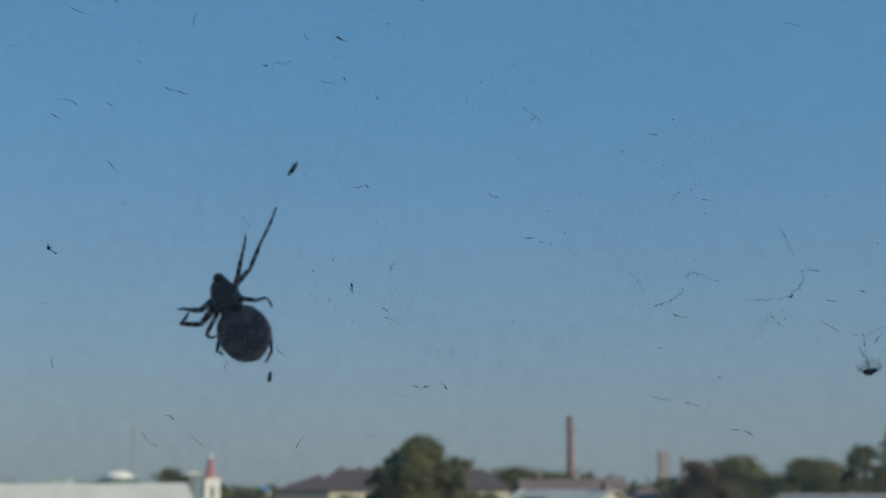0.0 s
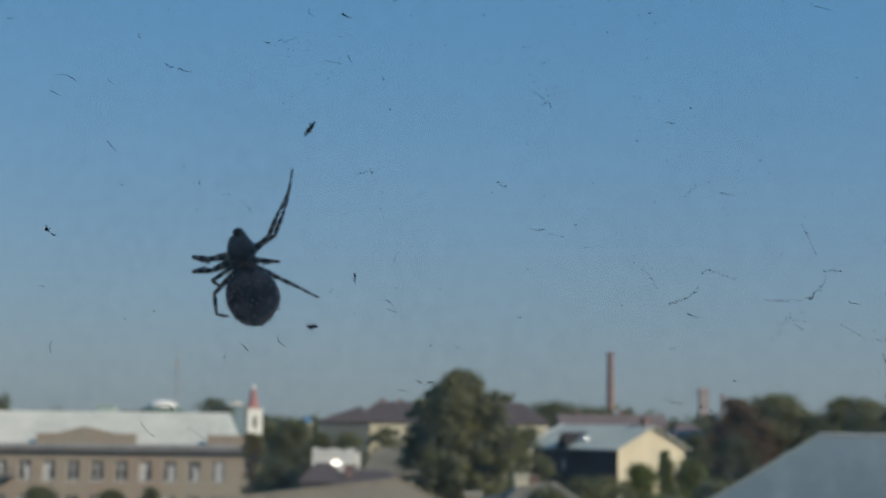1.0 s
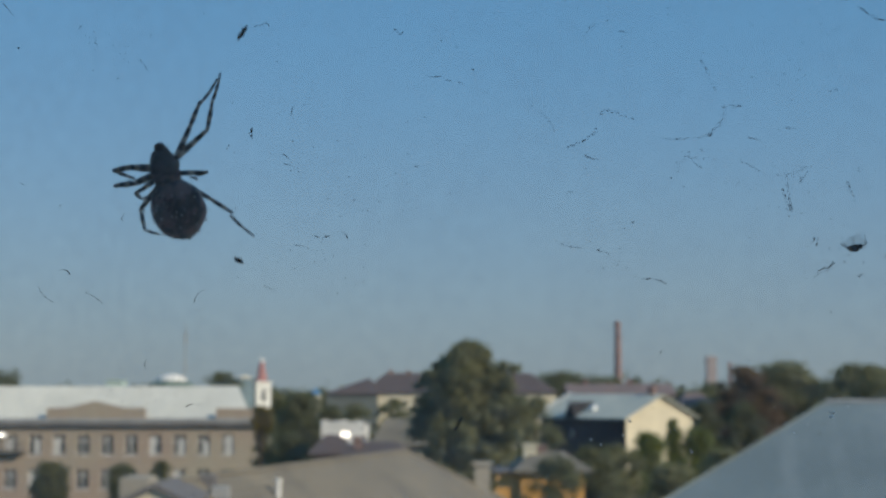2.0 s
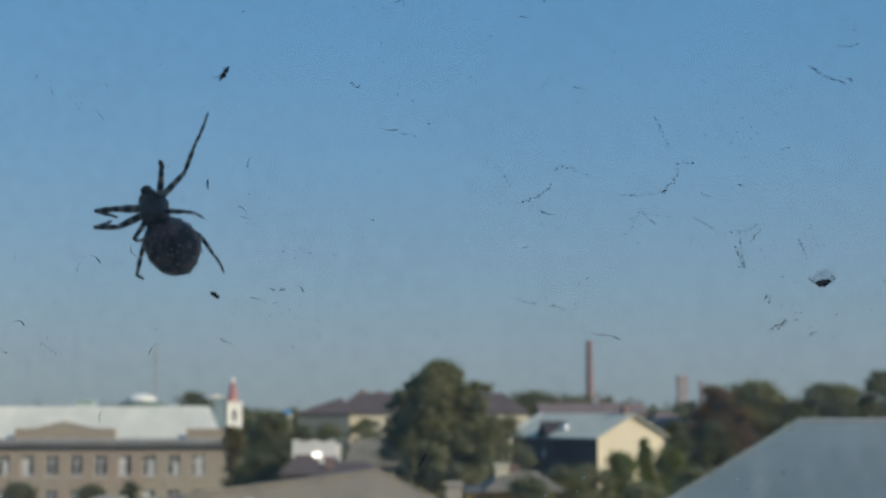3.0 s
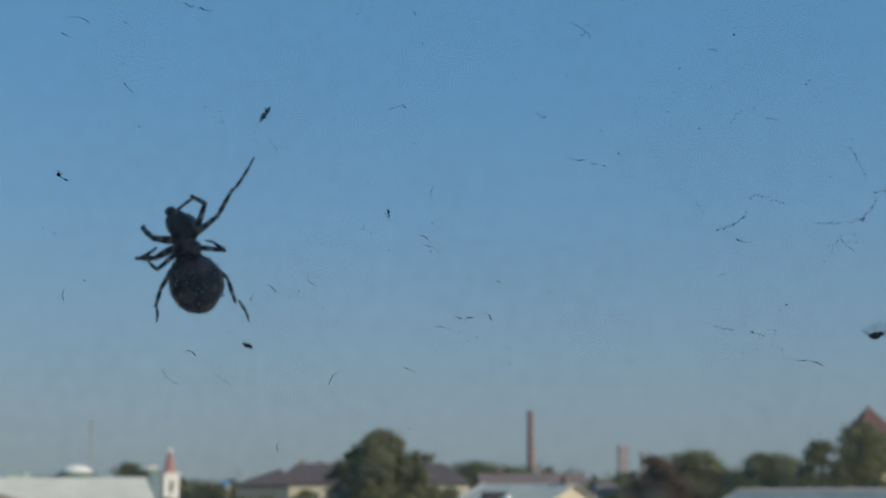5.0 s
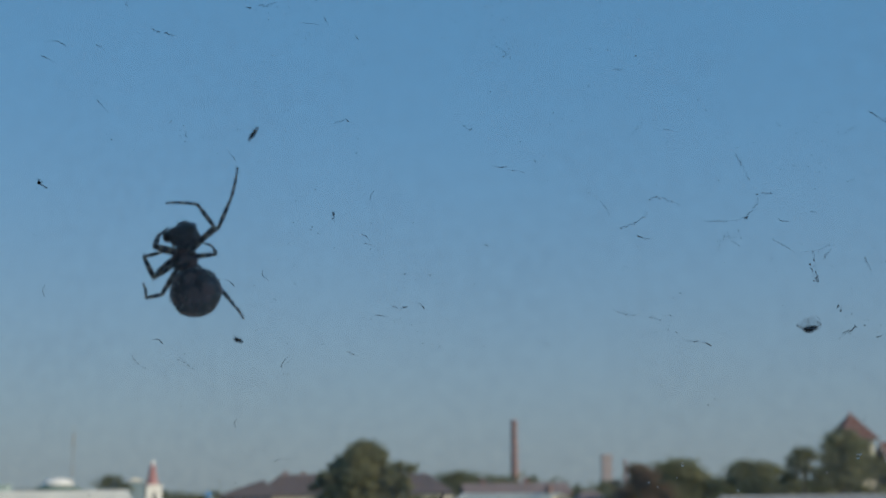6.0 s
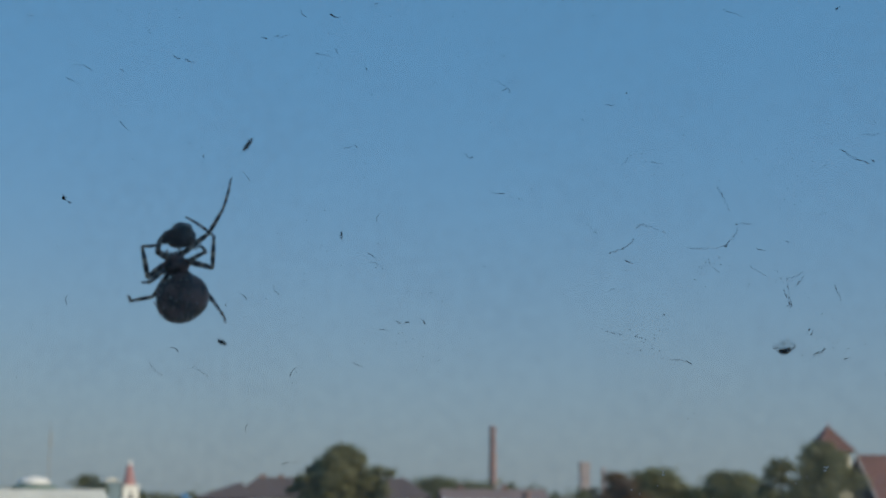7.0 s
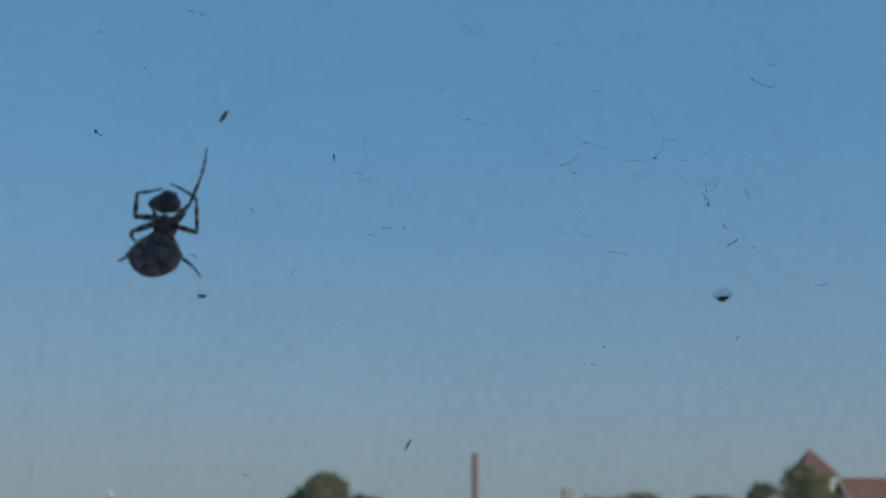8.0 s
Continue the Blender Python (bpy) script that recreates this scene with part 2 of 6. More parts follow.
SHEET = mat("bright_metal_sheet", (0.85, 0.84, 0.82), 0.32, 0.85, (0.75, 0.74, 0.72), 0.8, 8.0, 0.5, 0.05)
GLINT_FLECK = mat("pale_glint_flecks", (0.75, 0.72, 0.7), 0.5, 0, (0.5, 0.47, 0.45), 900.0, 5000.0)
# Near-white, so that the colour itself gives the sparkle of sunlit dust.
GLINT_GRAIN = leaf_mat("white_glint_grain", (0.95, 0.95, 0.95), (0.85, 0.85, 0.85))
SILK = mat("web_silk", (0.7, 0.7, 0.7), 0.4)
CHITIN = mat("spider_cuticle", (0.26, 0.15, 0.155), 0.6, 0, (0.006, 0.004, 0.006), 500.0, 3000.0, 0.22, 1.0, 0.0003)
LEG = banded("spider_leg_rings", (0.02, 0.017, 0.019), (0.46, 0.38, 0.33), 0.0021)
FLY_SHELL = mat("fly_shell", (0.055, 0.042, 0.045), 0.4, 0, (0.008, 0.007, 0.009), 800.0, 3600.0, 0.25, 0.6, 0.00006)


def wing_mat(name, clear):
    """Dry, half-clear membrane."""
    m = mat(name, (0.4, 0.38, 0.36), 0.5, 0, (0.2, 0.19, 0.18), 900.0, 5000.0)
    n, l = m.node_tree.nodes, m.node_tree.links
    t, mx = n.new("ShaderNodeBsdfTransparent"), n.new("ShaderNodeMixShader")
    mx.inputs[0].default_value = clear
    l.new(n["Principled BSDF"].outputs[0], mx.inputs[1]), l.new(t.outputs[0], mx.inputs[2])
    l.new(mx.outputs[0], n["Material Output"].inputs[0])
    return m


FLY_WING = wing_mat("fly_wing", 0.89)


# ---- mesh helpers ----
def part(name, bm, material, parent=None, label="", smooth=False):
    """Links a bmesh as one mesh object, under a thing if one is given."""
    me = bpy.data.meshes.new(name)
    bmesh.ops.recalc_face_normals(bm, faces=bm.faces)
    bm.to_mesh(me)
    bm.free()
    for m in (material if isinstance(material, (list, tuple)) else [material]):
        me.materials.append(m)
    if smooth:
        for p in me.polygons:
            p.use_smooth = True
    ob = new(name, me)
    if parent:
        ob.parent = parent
    if label:
        tagged(ob, label)
    return ob


def thing(name, label, category, x=0, y=0, z=0, rz=0, group="", kind=""):
    ob = new(name)
    ob.matrix_world = pose(x, y, z, 0, 0, rz)
    ob.empty_display_size = 0.1
    return tagged(ob, label, category, group, kind)


def box(x0, x1, y0, y1, z0, z1, bm=None, bevel=0.0):
    own = bm is None
    bm = bm or bmesh.new()
    vs = [bm.verts.new((x, y, z)) for z in (z0, z1) for y in (y0, y1) for x in (x0, x1)]
    for q in ((0, 2, 3, 1), (4, 5, 7, 6), (0, 1, 5, 4), (2, 6, 7, 3), (0, 4, 6, 2), (1, 3, 7, 5)):
        bm.faces.new([vs[i] for i in q])
    if own and bevel:
        bmesh.ops.bevel(bm, geom=bm.edges[:], offset=bevel, segments=2, affect="EDGES")
    return bm


def faces(points, polys, thick=0.0):
    """A shell from a few corner points, thickened downwards when asked."""
    bm = bmesh.new()
    vs = [bm.verts.new(p) for p in points]
    for q in polys:
        bm.faces.new([vs[i] for i in q])
    if thick:
        bmesh.ops.recalc_face_normals(bm, faces=bm.faces)
        top = bm.faces[:]
        g = bmesh.ops.extrude_face_region(bm, geom=top)
        bmesh.ops.translate(bm, verts=[v for v in g["geom"] if isinstance(v, bmesh.types.BMVert)], vec=(0, 0, -thick))
    return bm


def lathe(profile, n=12, bm=None, cx=0.0, cy=0.0):
    """A turned body: (radius, height) pairs about the z axis."""
    bm = bm or bmesh.new()
    rings = [[bm.verts.new((cx + r * math.cos(6.28319 * i / n), cy + r * math.sin(6.28319 * i / n), h)) for i in range(n)] for r, h in profile]
    for a, b in zip(rings, rings[1:]):
        for i in range(n):
            bm.faces.new((a[i], a[(i + 1) % n], b[(i + 1) % n], b[i]))
    bm.faces.new(rings[0][::-1]), bm.faces.new(rings[-1])
    return bm


def tube(points, radii, n=6, bm=None):
    """A tapered tube along points."""
    bm = bm or bmesh.new()
    pts = [Vector(p) for p in points]
    rings = []
    for i, p in enumerate(pts):
        d = (pts[min(i + 1, len(pts) - 1)] - pts[max(i - 1, 0)]).normalized()
        s = d.orthogonal().normalized() if i == 0 else (side - d * side.dot(d)).normalized()
        side, u = s, d.cross(s)
        rings.append([bm.verts.new(p + radii[i] * (s * math.cos(6.28319 * k / n) + u * math.sin(6.28319 * k / n))) for k in range(n)])
    for a, b in zip(rings, rings[1:]):
        for k in range(n):
            bm.faces.new((a[k], a[(k + 1) % n], b[(k + 1) % n], b[k]))
    bm.faces.new(rings[0][::-1]), bm.faces.new(rings[-1])
    return bm


def blob(rx, ry, rz, seed=0, rough=0.05, freq=1.5, seg=20, taper=0.0):
    """A rounded, slightly uneven body; taper narrows it towards +y."""
    bm = bmesh.new()
    bmesh.ops.create_uvsphere(bm, u_segments=seg, v_segments=seg * 2 // 3, radius=1.0)
    for v in bm.verts:
        d = v.co.normalized()
        k = 1 + rough * noise.noise(d * freq + Vector((seed, seed * 0.7, 0)))
        w = 1 - taper * (d.y * 0.5 + 0.5)
        v.co = Vector((d.x * rx * k * w, d.y * ry * k, d.z * rz * k * w))
    return bm


# ---- the room behind the pane ----
# The pane's plane: y = 0.075 - 0.3066 x; web plane parallel, 86 mm further out.
SLOPE, PANE_Y, WEB_Y, EYE_Z = -0.3066, 0.075, 0.1646, 14.0
TURN = math.degrees(math.atan(SLOPE))
STRETCH = math.hypot(1.0, SLOPE)


def on_pane(u, v, out=0.0):
    """A point on the pane: u mm along it, v mm up, out mm outwards."""
    x = u / 1000 / STRETCH
    return Vector((x - SLOPE / STRETCH * out / 1000, PANE_Y + SLOPE * x + out / 1000 / STRETCH, EYE_Z + v / 1000))


def on_web(u, v, out=0.0):
    x = u / 1000 / STRETCH
    return Vector((x - SLOPE / STRETCH * out / 1000, WEB_Y + SLOPE * x + out / 1000 / STRETCH, EYE_Z + v / 1000))


def web_pose(u, v, roll=0.0, out=0.0):
    """Pose of a thing hung in the web: its x along the pane, y up, z into the room, turned by roll."""
    return Matrix.Translation(on_web(u, v, out)) @ pose(0, 0, 0, 90, 0, TURN) @ pose(0, 0, 0, 0, 0, roll)


def structure(name, bm, material, label, category, place=True):
    ob = part(name, bm, material)
    if place:
        ob.matrix_world = pose(0, PANE_Y, 0, 0, 0, TURN)
    return tagged(ob, label, category, kind="structure")


def build_room():
    # in the pane's own frame: x along it, y outwards
    w, b, t = 2.0, -3.6, 0.14
    bm = box(-w, -0.62, -0.22, t, 12.9, 15.6)
    box(0.62, w, -0.22, t, 12.9, 15.6, bm)
    box(-0.62, 0.62, -0.22, t, 12.9, 13.5, bm)
    box(-0.62, 0.62, -0.22, t, 14.9, 15.6, bm)
    structure("wall_front", bm, PLASTER_IN, "plain plastered outer wall round the window", "wall")
    structure("wall_back", box(-w, w, b - 0.2, b, 12.9, 15.6), PLASTER_IN, "plain plastered back wall of the room", "wall")
    structure("wall_left", box(-w - 0.2, -w, b - 0.2, t, 12.9, 15.6), PLASTER_IN, "plain plastered side wall of the room", "wall")
    structure("wall_right", box(w, w + 0.2, b - 0.2, t, 12.9, 15.6), PLASTER_IN, "plain plastered side wall of the room", "wall")
    structure("floor", box(-w - 0.2, w + 0.2, b - 0.2, t, 12.7, 12.9), FLOOR_IN, "plain brown floor of the room", "floor")
    structure("ceiling", box(-w - 0.2, w + 0.2, b - 0.2, t, 15.6, 15.8), PLASTER_IN, "plain pale ceiling of the room", "ceiling")
    structure("wall_lower", box(-w - 0.2, w + 0.2, b - 0.2, t, 0.0, 12.7), PLASTER_IN, "plain lower storeys under the room", "wall")
    win = tagged(new("window_1"), "window with a dusty clear pane in a painted frame", "window", kind="structure")
    win.matrix_world = pose(0, PANE_Y, 0, 0, 0, TURN)
    for x0, x1, z0, z1 in ((-0.62, -0.55, 13.5, 14.9), (0.55, 0.62, 13.5, 14.9), (-0.55, 0.55, 13.5, 13.57), (-0.55, 0.55, 14.83, 14.9)):
        part("window_frame", box(x0, x1, -0.03, 0.03, z0, z1, None, 0.004), FRAME, win)
    part("window_sill", box(-0.62, 0.62, 0.03, 0.2, 13.47, 13.499), FRAME, win)
    bm = bmesh.new()
    vs = [bm.verts.new(p) for p in ((-0.55, 0, 13.57), (0.55, 0, 13.57), (0.55, 0, 14.83), (-0.55, 0, 14.83))]
    bm.faces.new(vs)
    pane = part("pane", bm, PANE, win, "clear glass filmed with dust")
    pane.visible_shadow = False


build_room()


# ---- ground and distance ----
def build_ground():
    bm = bmesh.new()
    n = 40
    rows = [[bm.verts.new((-3500 + 7000 * i / n, -600 + 4900 * j / n, 0)) for i in range(n + 1)] for j in range(n + 1)]
    for j in range(n):
        for i in range(n):
            bm.faces.new((rows[j][i], rows[j][i + 1], rows[j + 1][i + 1], rows[j + 1][i]))
    tagged(part("ground", bm, GRASS), "grass and bare earth between the houses", "ground", kind="structure")


build_ground()


def leaves(bm, centre, radius, count, size, rng, squash=0.8):
    """A clump: small leaf blades round a centre, dense near its skin."""
    for _ in range(count):
        d = Vector((rng.gauss(0, 1), rng.gauss(0, 1), rng.gauss(0, 1))).normalized()
        p = Vector(centre) + Vector((d.x, d.y, d.z * squash)) * radius * (0.3 + 0.85 * rng.random()) * (1.6 if rng.random() < 0.12 else 1.0)
        a = Vector((rng.uniform(-1, 1), rng.uniform(-1, 1), rng.uniform(-0.6, 0.6))).normalized()
        b = a.cross(d + Vector((0.1, 0.2, 0.3))).normalized()
        s = size * rng.uniform(0.6, 1.3)
        vs = [bm.verts.new(p + a * s), bm.verts.new(p + b * s * 0.55), bm.verts.new(p - a * s), bm.verts.new(p - b * s * 0.55)]
        bm.faces.new(vs)


def tree(x, y, top, width, leaf=LEAF, label="broad-leaved tree with dense green foliage", seed=1, clumps=34, blades=70, low=0.25, peak=0.0, lobes=()):
    """Tapered trunk with limbs and an uneven crown of leaf clumps. peak: metres over which a pointed head tapers, 0 for a round one. lobes: side boughs (across, depth, top, radius)."""
    rng = random.Random(seed)
    t = thing("tree", label, "tree", x, y, 0)
    h = top
    tr = 0.022 * h + 0.05
    bm = tube([(0, 0, 0), (0.02 * h, 0, h * 0.3), (-0.01 * h, 0.01 * h, h * 0.6), (0, 0, h * 0.9)], [tr, tr * 0.75, tr * 0.45, tr * 0.12], 8)
    ends = []
    for i in range(9):
        a, z0 = i * 2.4 + rng.random(), h * rng.uniform(low, 0.7)
        r = width * 0.38 * rng.uniform(0.6, 1.0)
        e = (r * math.cos(a), r * math.sin(a), z0 + h * 0.14)
        tube([(0, 0, z0), (e[0] * 0.5, e[1] * 0.5, z0 + h * 0.05), e], [tr * 0.35, tr * 0.22, tr * 0.08], 5, bm)
        ends.append(e)
    part("trunk", bm, BARK, t)
    bm = bmesh.new()
    zc0 = h * low
    clumps = int(clumps * 4.4)
    for i in range(clumps):
        f = (i + rng.random()) / clumps
        z = zc0 + (h - zc0) * f
        half = width * 0.5 * (1 - f ** 5.0) ** 0.55 * min(1.0, 0.7 + f * 1.6)
        if peak:                             # the head tapers over the topmost metres
            half = width * 0.5 * min(1.0, (max(h - z, 0.05) / peak) ** 0.58)
        a = rng.uniform(0, 6.283)
        half *= 0.92 + (0.7 if lobes else 0.4) * noise.noise(Vector((math.cos(a) * 1.3, math.sin(a) * 1.3, z * 0.35 + seed)))
        cr = width * (rng.uniform(0.05, 0.13) if width > 5 else rng.uniform(0.1, 0.18))
        if peak:
            cr = min(cr, 0.25 + 0.3 * half)
        r = max(0.0, half - cr * 0.5) * rng.random() ** 0.48
        zz = min(z, h - cr * 0.8)
        leaves(bm, (r * math.cos(a), r * math.sin(a), zz), cr, int(blades * 1.3), 0.009 * width + 0.07, rng)
    for lx, ly, lz, lr in lobes:
        for _ in range(16):
            d = Vector((rng.gauss(0, 1), rng.gauss(0, 1), rng.gauss(0, 1))).normalized() * lr * rng.random() ** 0.5
            leaves(bm, (lx + d.x, ly + d.y, lz - lr + d.z), lr * rng.uniform(0.2, 0.42), int(blades * 0.8), 0.009 * width + 0.07, rng)
    part("crown", bm, leaf, t)
    return t


def far_woods():
    """Rows of woods that close the view towards the horizon."""
    rng = random.Random(77)
    for name, dist, tall, x0, x1, step in (("woodland", 420, 14.8, -260, 40, 7.0), ("woodland", 420, 21.0, 40, 300, 7.0), ("woodland", 750, 15.0, -480, 560, 12.0)):
        bm = bmesh.new()
        x = x0
        while x < x1:
            z = tall * rng.uniform(0.75, 1.08)
            for k in range(3):
                cz = z * (0.2 + 0.26 * k)
                leaves(bm, (x + rng.uniform(-2, 2), dist + rng.uniform(-9, 9), cz), step * rng.uniform(0.45, 0.6), 110, step * 0.13, rng)
            x += step * rng.uniform(0.4, 0.8)
        tagged(part(name, bm, LEAF_DARK), "distant belt of dark green woods", "woods", kind="stuff")


far_woods()


# ---- buildings ----
def window_unit(parent, x, y, z0, w, h, curtain, rng):
    """A casement set back in a facade that faces -y."""
    win = part("window", box(x - w / 2, x + w / 2, y - 0.02, y + 0.02, z0, z0 + h), GLASS_FAR, parent)
    bm = box(x - w / 2 - 0.08, x - w / 2, y - 0.1, y, z0, z0 + h)
    box(x + w / 2, x + w / 2 + 0.08, y - 0.1, y, z0, z0 + h, bm)
    box(x - w / 2 - 0.08, x + w / 2 + 0.08, y - 0.1, y, z0 + h, z0 + h + 0.08, bm)
    box(x - 0.05, x + 0.05, y - 0.08, y - 0.02, z0, z0 + h, bm)
    box(x - w / 2, x + w / 2, y - 0.08, y - 0.02, z0 + h * 0.68, z0 + h * 0.68 + 0.08, bm)
    part("frame", bm, WHITE, win)
    part("sill", box(x - w / 2 - 0.15, x + w / 2 + 0.15, y - 0.25, y + 0.02, z0 - 0.1, z0), WHITE, win)
    if curtain:
        k = rng.uniform(0.5, 0.9)
        side = rng.choice((-1, 1))
        x0, x1 = (x - w / 2, x - w / 2 + w * k) if side < 0 else (x + w / 2 - w * k, x + w / 2)
        part("curtain", box(x0, x1, y - 0.045, y - 0.025, z0 + 0.05, z0 + h * rng.uniform(0.6, 0.98)), CURTAIN, win)
    return win


def school_building():
    """Long three-storey stone block with a pale hipped metal roof and a stepped attic."""
    rng = random.Random(5)
    t = thing("stone_building", "long three-storey brown stone building with pale metal roof", "building", -46.0, 150.0, 0)
    L, R, dp = -26.0, 23.9, 15.0
    xs = [20.6 - 2.71 * i for i in range(17)]
    # wall: piers and spandrels round the openings
    bm = bmesh.new()
    zs = [(8.55 - 3.8 * k, 10.7 - 3.8 * k) for k in range(3)][::-1]
    edges = sorted(xs)
    spans, last = [], L
    for x in edges:
        spans.append((last, x - 0.68))
        last = x + 0.68
    spans.append((last, R))
    for a, b in spans:
        box(a, b, 0, 0.5, 0, 10.2, bm)
    zl = 0
    for z0, z1 in zs:
        z0, z1 = z0 - 2, z1 - 2
        for x in edges:
            box(x - 0.68, x + 0.68, 0, 0.5, zl, z0, bm)
        zl = z1
    for x in edges:
        box(x - 0.68, x + 0.68, 0, 0.5, zl, 10.2, bm)
    box(L, L + 0.5, 0.5, dp, 0, 10.2, bm), box(L + 0.5, R - 7.5, dp - 0.5, dp, 0, 10.2, bm)
    part("wall", bm, STONE, t)
    part("end_wall", faces([(R, 0.5, 0), (R - 7, dp, 0), (R - 7, dp, 10.2), (R, 0.5, 10.2), (R - 0.5, 0.5, 0), (R - 7.5, dp, 0), (R - 7.5, dp, 10.2), (R - 0.5, 0.5, 10.2)],
                           [(0, 1, 2, 3), (4, 7, 6, 5), (3, 2, 6, 7), (1, 5, 6, 2)]), STONE, t)
    part("cornice", box(L - 0.4, R + 0.3, -0.5, 0.6, 9.72, 10.25), CORNICE, t, "dark moulded cornice")
    part("parapet", box(L - 0.2, R + 0.2, -0.42, 0.1, 10.25, 10.6), PARAPET, t, "grey gutter parapet")
    e = 10.25
    part("roof", faces([(L - 0.3, -0.4, e), (R - 0.4, -0.4, e), (R - 7.2, dp + 0.3, e), (L - 0.3, dp + 0.3, e), (L + 5, 7.5, 14.2), (R - 3.4, 7.5, 14.2)],
                       [(0, 1, 5, 4), (1, 2, 5), (2, 3, 4, 5), (3, 0, 4)]), WHITE_ROOF, t, "pale sheet-metal hipped roof")
    bm = bmesh.new()
    for i in range(60):
        x = L + 0.8 * i + 1.2
        if x < R - 4.6 and x > L + 5:
            a, b = Vector((x, -0.38, e + 0.03)), Vector((x, 7.4, 14.2))
            tube([a, b], [0.03, 0.03], 4, bm)
    part("roof_seams", bm, WHITE_ROOF, t)
    # attic blocks in front of the roof, the middle one with a low pediment
    bm = box(0.2, 11.3, -0.35, 0.3, 10.25, 11.75)
    part("attic", bm, STONE, t)
    part("pediment", faces([(2.2, -0.36, 11.7), (9.2, -0.36, 11.7), (5.6, -0.36, 12.55), (2.2, 0.3, 11.7), (9.2, 0.3, 11.7), (5.6, 0.3, 12.55)],
                           [(0, 1, 2), (3, 5, 4), (0, 2, 5, 3), (1, 4, 5, 2), (0, 3, 4, 1)]), STONE, t)
    part("attic", box(19.3, 23.8, -0.35, 0.3, 10.25, 11.7), STONE, t)
    part("attic", box(-12.0, -7.5, -0.35, 0.3, 10.25, 11.5), STONE, t)
    for z0, z1 in zs:
        for i, x in enumerate(xs):
            window_unit(t, x, 0.22, z0 - 2, 1.3, z1 - z0, i not in (4, 5, 6) and rng.random() < 0.85, rng)
    balcony = part("balcony", box(-5.7, -2.0, -1.1, -0.02, 6.85, 7.05), CORNICE, t, "dark railed balcony")
    for k in range(13):
        x = -5.65 + 3.6 * k / 12
        part("rail_bar", box(x - 0.05, x + 0.05, -1.09, -1.03, 7.05, 7.9), CORNICE, balcony)
    part("handrail", box(-5.7, -2.0, -1.1, -1.02, 7.9, 7.98), CORNICE, balcony)
    return t


def gabled_house(name, label, x, y, rz, w, l, eave, ridge, wall, roof, gable=None, over=0.4):
    """A house with its gable on local -y side (w wide) and its long side running to +y."""
    t = thing(name, label, "house", x, y, 0, rz)
    bm = faces([(0, 0, 0), (w, 0, 0), (w, 0, eave), (w / 2, 0, ridge), (0, 0, eave), (0, l, 0), (w, l, 0), (w, l, eave), (w / 2, l, ridge), (0, l, eave)],
               [(5, 0, 4, 9), (1, 6, 7, 2)])
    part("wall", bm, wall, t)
    bm = faces([(0, 0, 0), (w, 0, 0), (w, 0, eave), (w / 2, 0, ridge - 0.05), (0, 0, eave), (0, l, 0), (w, l, 0), (w, l, eave), (w / 2, l, ridge - 0.05), (0, l, eave)],
               [(0, 1, 2, 3, 4), (6, 5, 9, 8, 7)])
    part("gable_wall", bm, gable or wall, t)
    s = (ridge - eave) / (w / 2)
    a = over
    part("roof", faces([(-a, -a, eave - s * a), (w / 2, -a, ridge), (w + a, -a, eave - s * a), (-a, l + a, eave - s * a), (w / 2, l + a, ridge), (w + a, l + a, eave - s * a)],
                       [(0, 1, 4, 3), (1, 2, 5, 4)], 0.14), roof, t)
    return t


def hip_roofed(name, label, x0, x1, y0, y1, eave, ridge, rx0, rx1, wall, roof, category="building", ry=None, over=0.4):
    t = thing(name, label, category, 0, 0, 0)
    part("wall", box(x0, x1, y0, y1, 0, eave), wall, t)
    ym = ry if ry else (y0 + y1) / 2
    a = over
    part("roof", faces([(x0 - a, y0 - a, eave), (x1 + a, y0 - a, eave), (x1 + a, y1 + a, eave), (x0 - a, y1 + a, eave), (rx0, ym, ridge), (rx1, ym, ridge)],
                       [(0, 1, 5, 4), (1, 2, 5), (2, 3, 4, 5), (3, 0, 4)], 0.15), roof, t)
    return t


def chimney_bm(w, z0, z1, x=0.0, y=0.0):
    bm = box(x - w / 2, x + w / 2, y - w / 2, y + w / 2, z0, z1 - 0.15)
    return box(x - w / 2 - 0.07, x + w / 2 + 0.07, y - w / 2 - 0.07, y + w / 2 + 0.07, z1 - 0.15, z1, bm)


def chimney_stack(parent, x, y, z0, z1, w, material=BRICK):
    return part("chimney", chimney_bm(w, z0, z1, x, y), material, parent)


school_building()

# cream gabled house: sunlit gable, shade put into the dark long side's colour, zinc roof with a dark dormer
cream = gabled_house("gabled_house", "cream-plastered gabled house with grey-blue metal roof", 14.8, 115.0, 40.0, 8.8, 10.5, 11.55, 13.42, DARK_WALL, ZINC_ROOF, CREAM)
chimney_stack(cream, 4.5, 0.9, 12.9, 14.05, 0.5)
part("dormer", faces([(-0.45, 5.6, 11.3), (-0.45, 7.1, 11.3), (-0.45, 6.35, 12.75), (2.8, 6.35, 12.75), (0.9, 5.6, 11.93), (0.9, 7.1, 11.93)],
                     [(0, 1, 2), (0, 2, 3, 4), (1, 5, 3, 2)]), TARRED, cream, "dark timber dormer")
# Added metal dome: its shine stands for a sun glint on the roof.
glint = part("glint_dome", lathe([(0.4, -0.4), (0.4, 0.0), (0.35, 0.13), (0.2, 0.22), (0.04, 0.25)], 16), SHEET, cream, "bright metal dome added for the sun glint on the roof", smooth=True)
glint.location = (1.2, 5.0, 12.2)
# Added bright strip in place of the glint along the roof's left edge.
part("rake_glint_strip", tube([(-0.35, 10.95, 11.5), (4.3, 10.95, 13.5)], [0.11, 0.11], 6), SHEET, cream, "bright metal strip added for the glint along the roof edge")
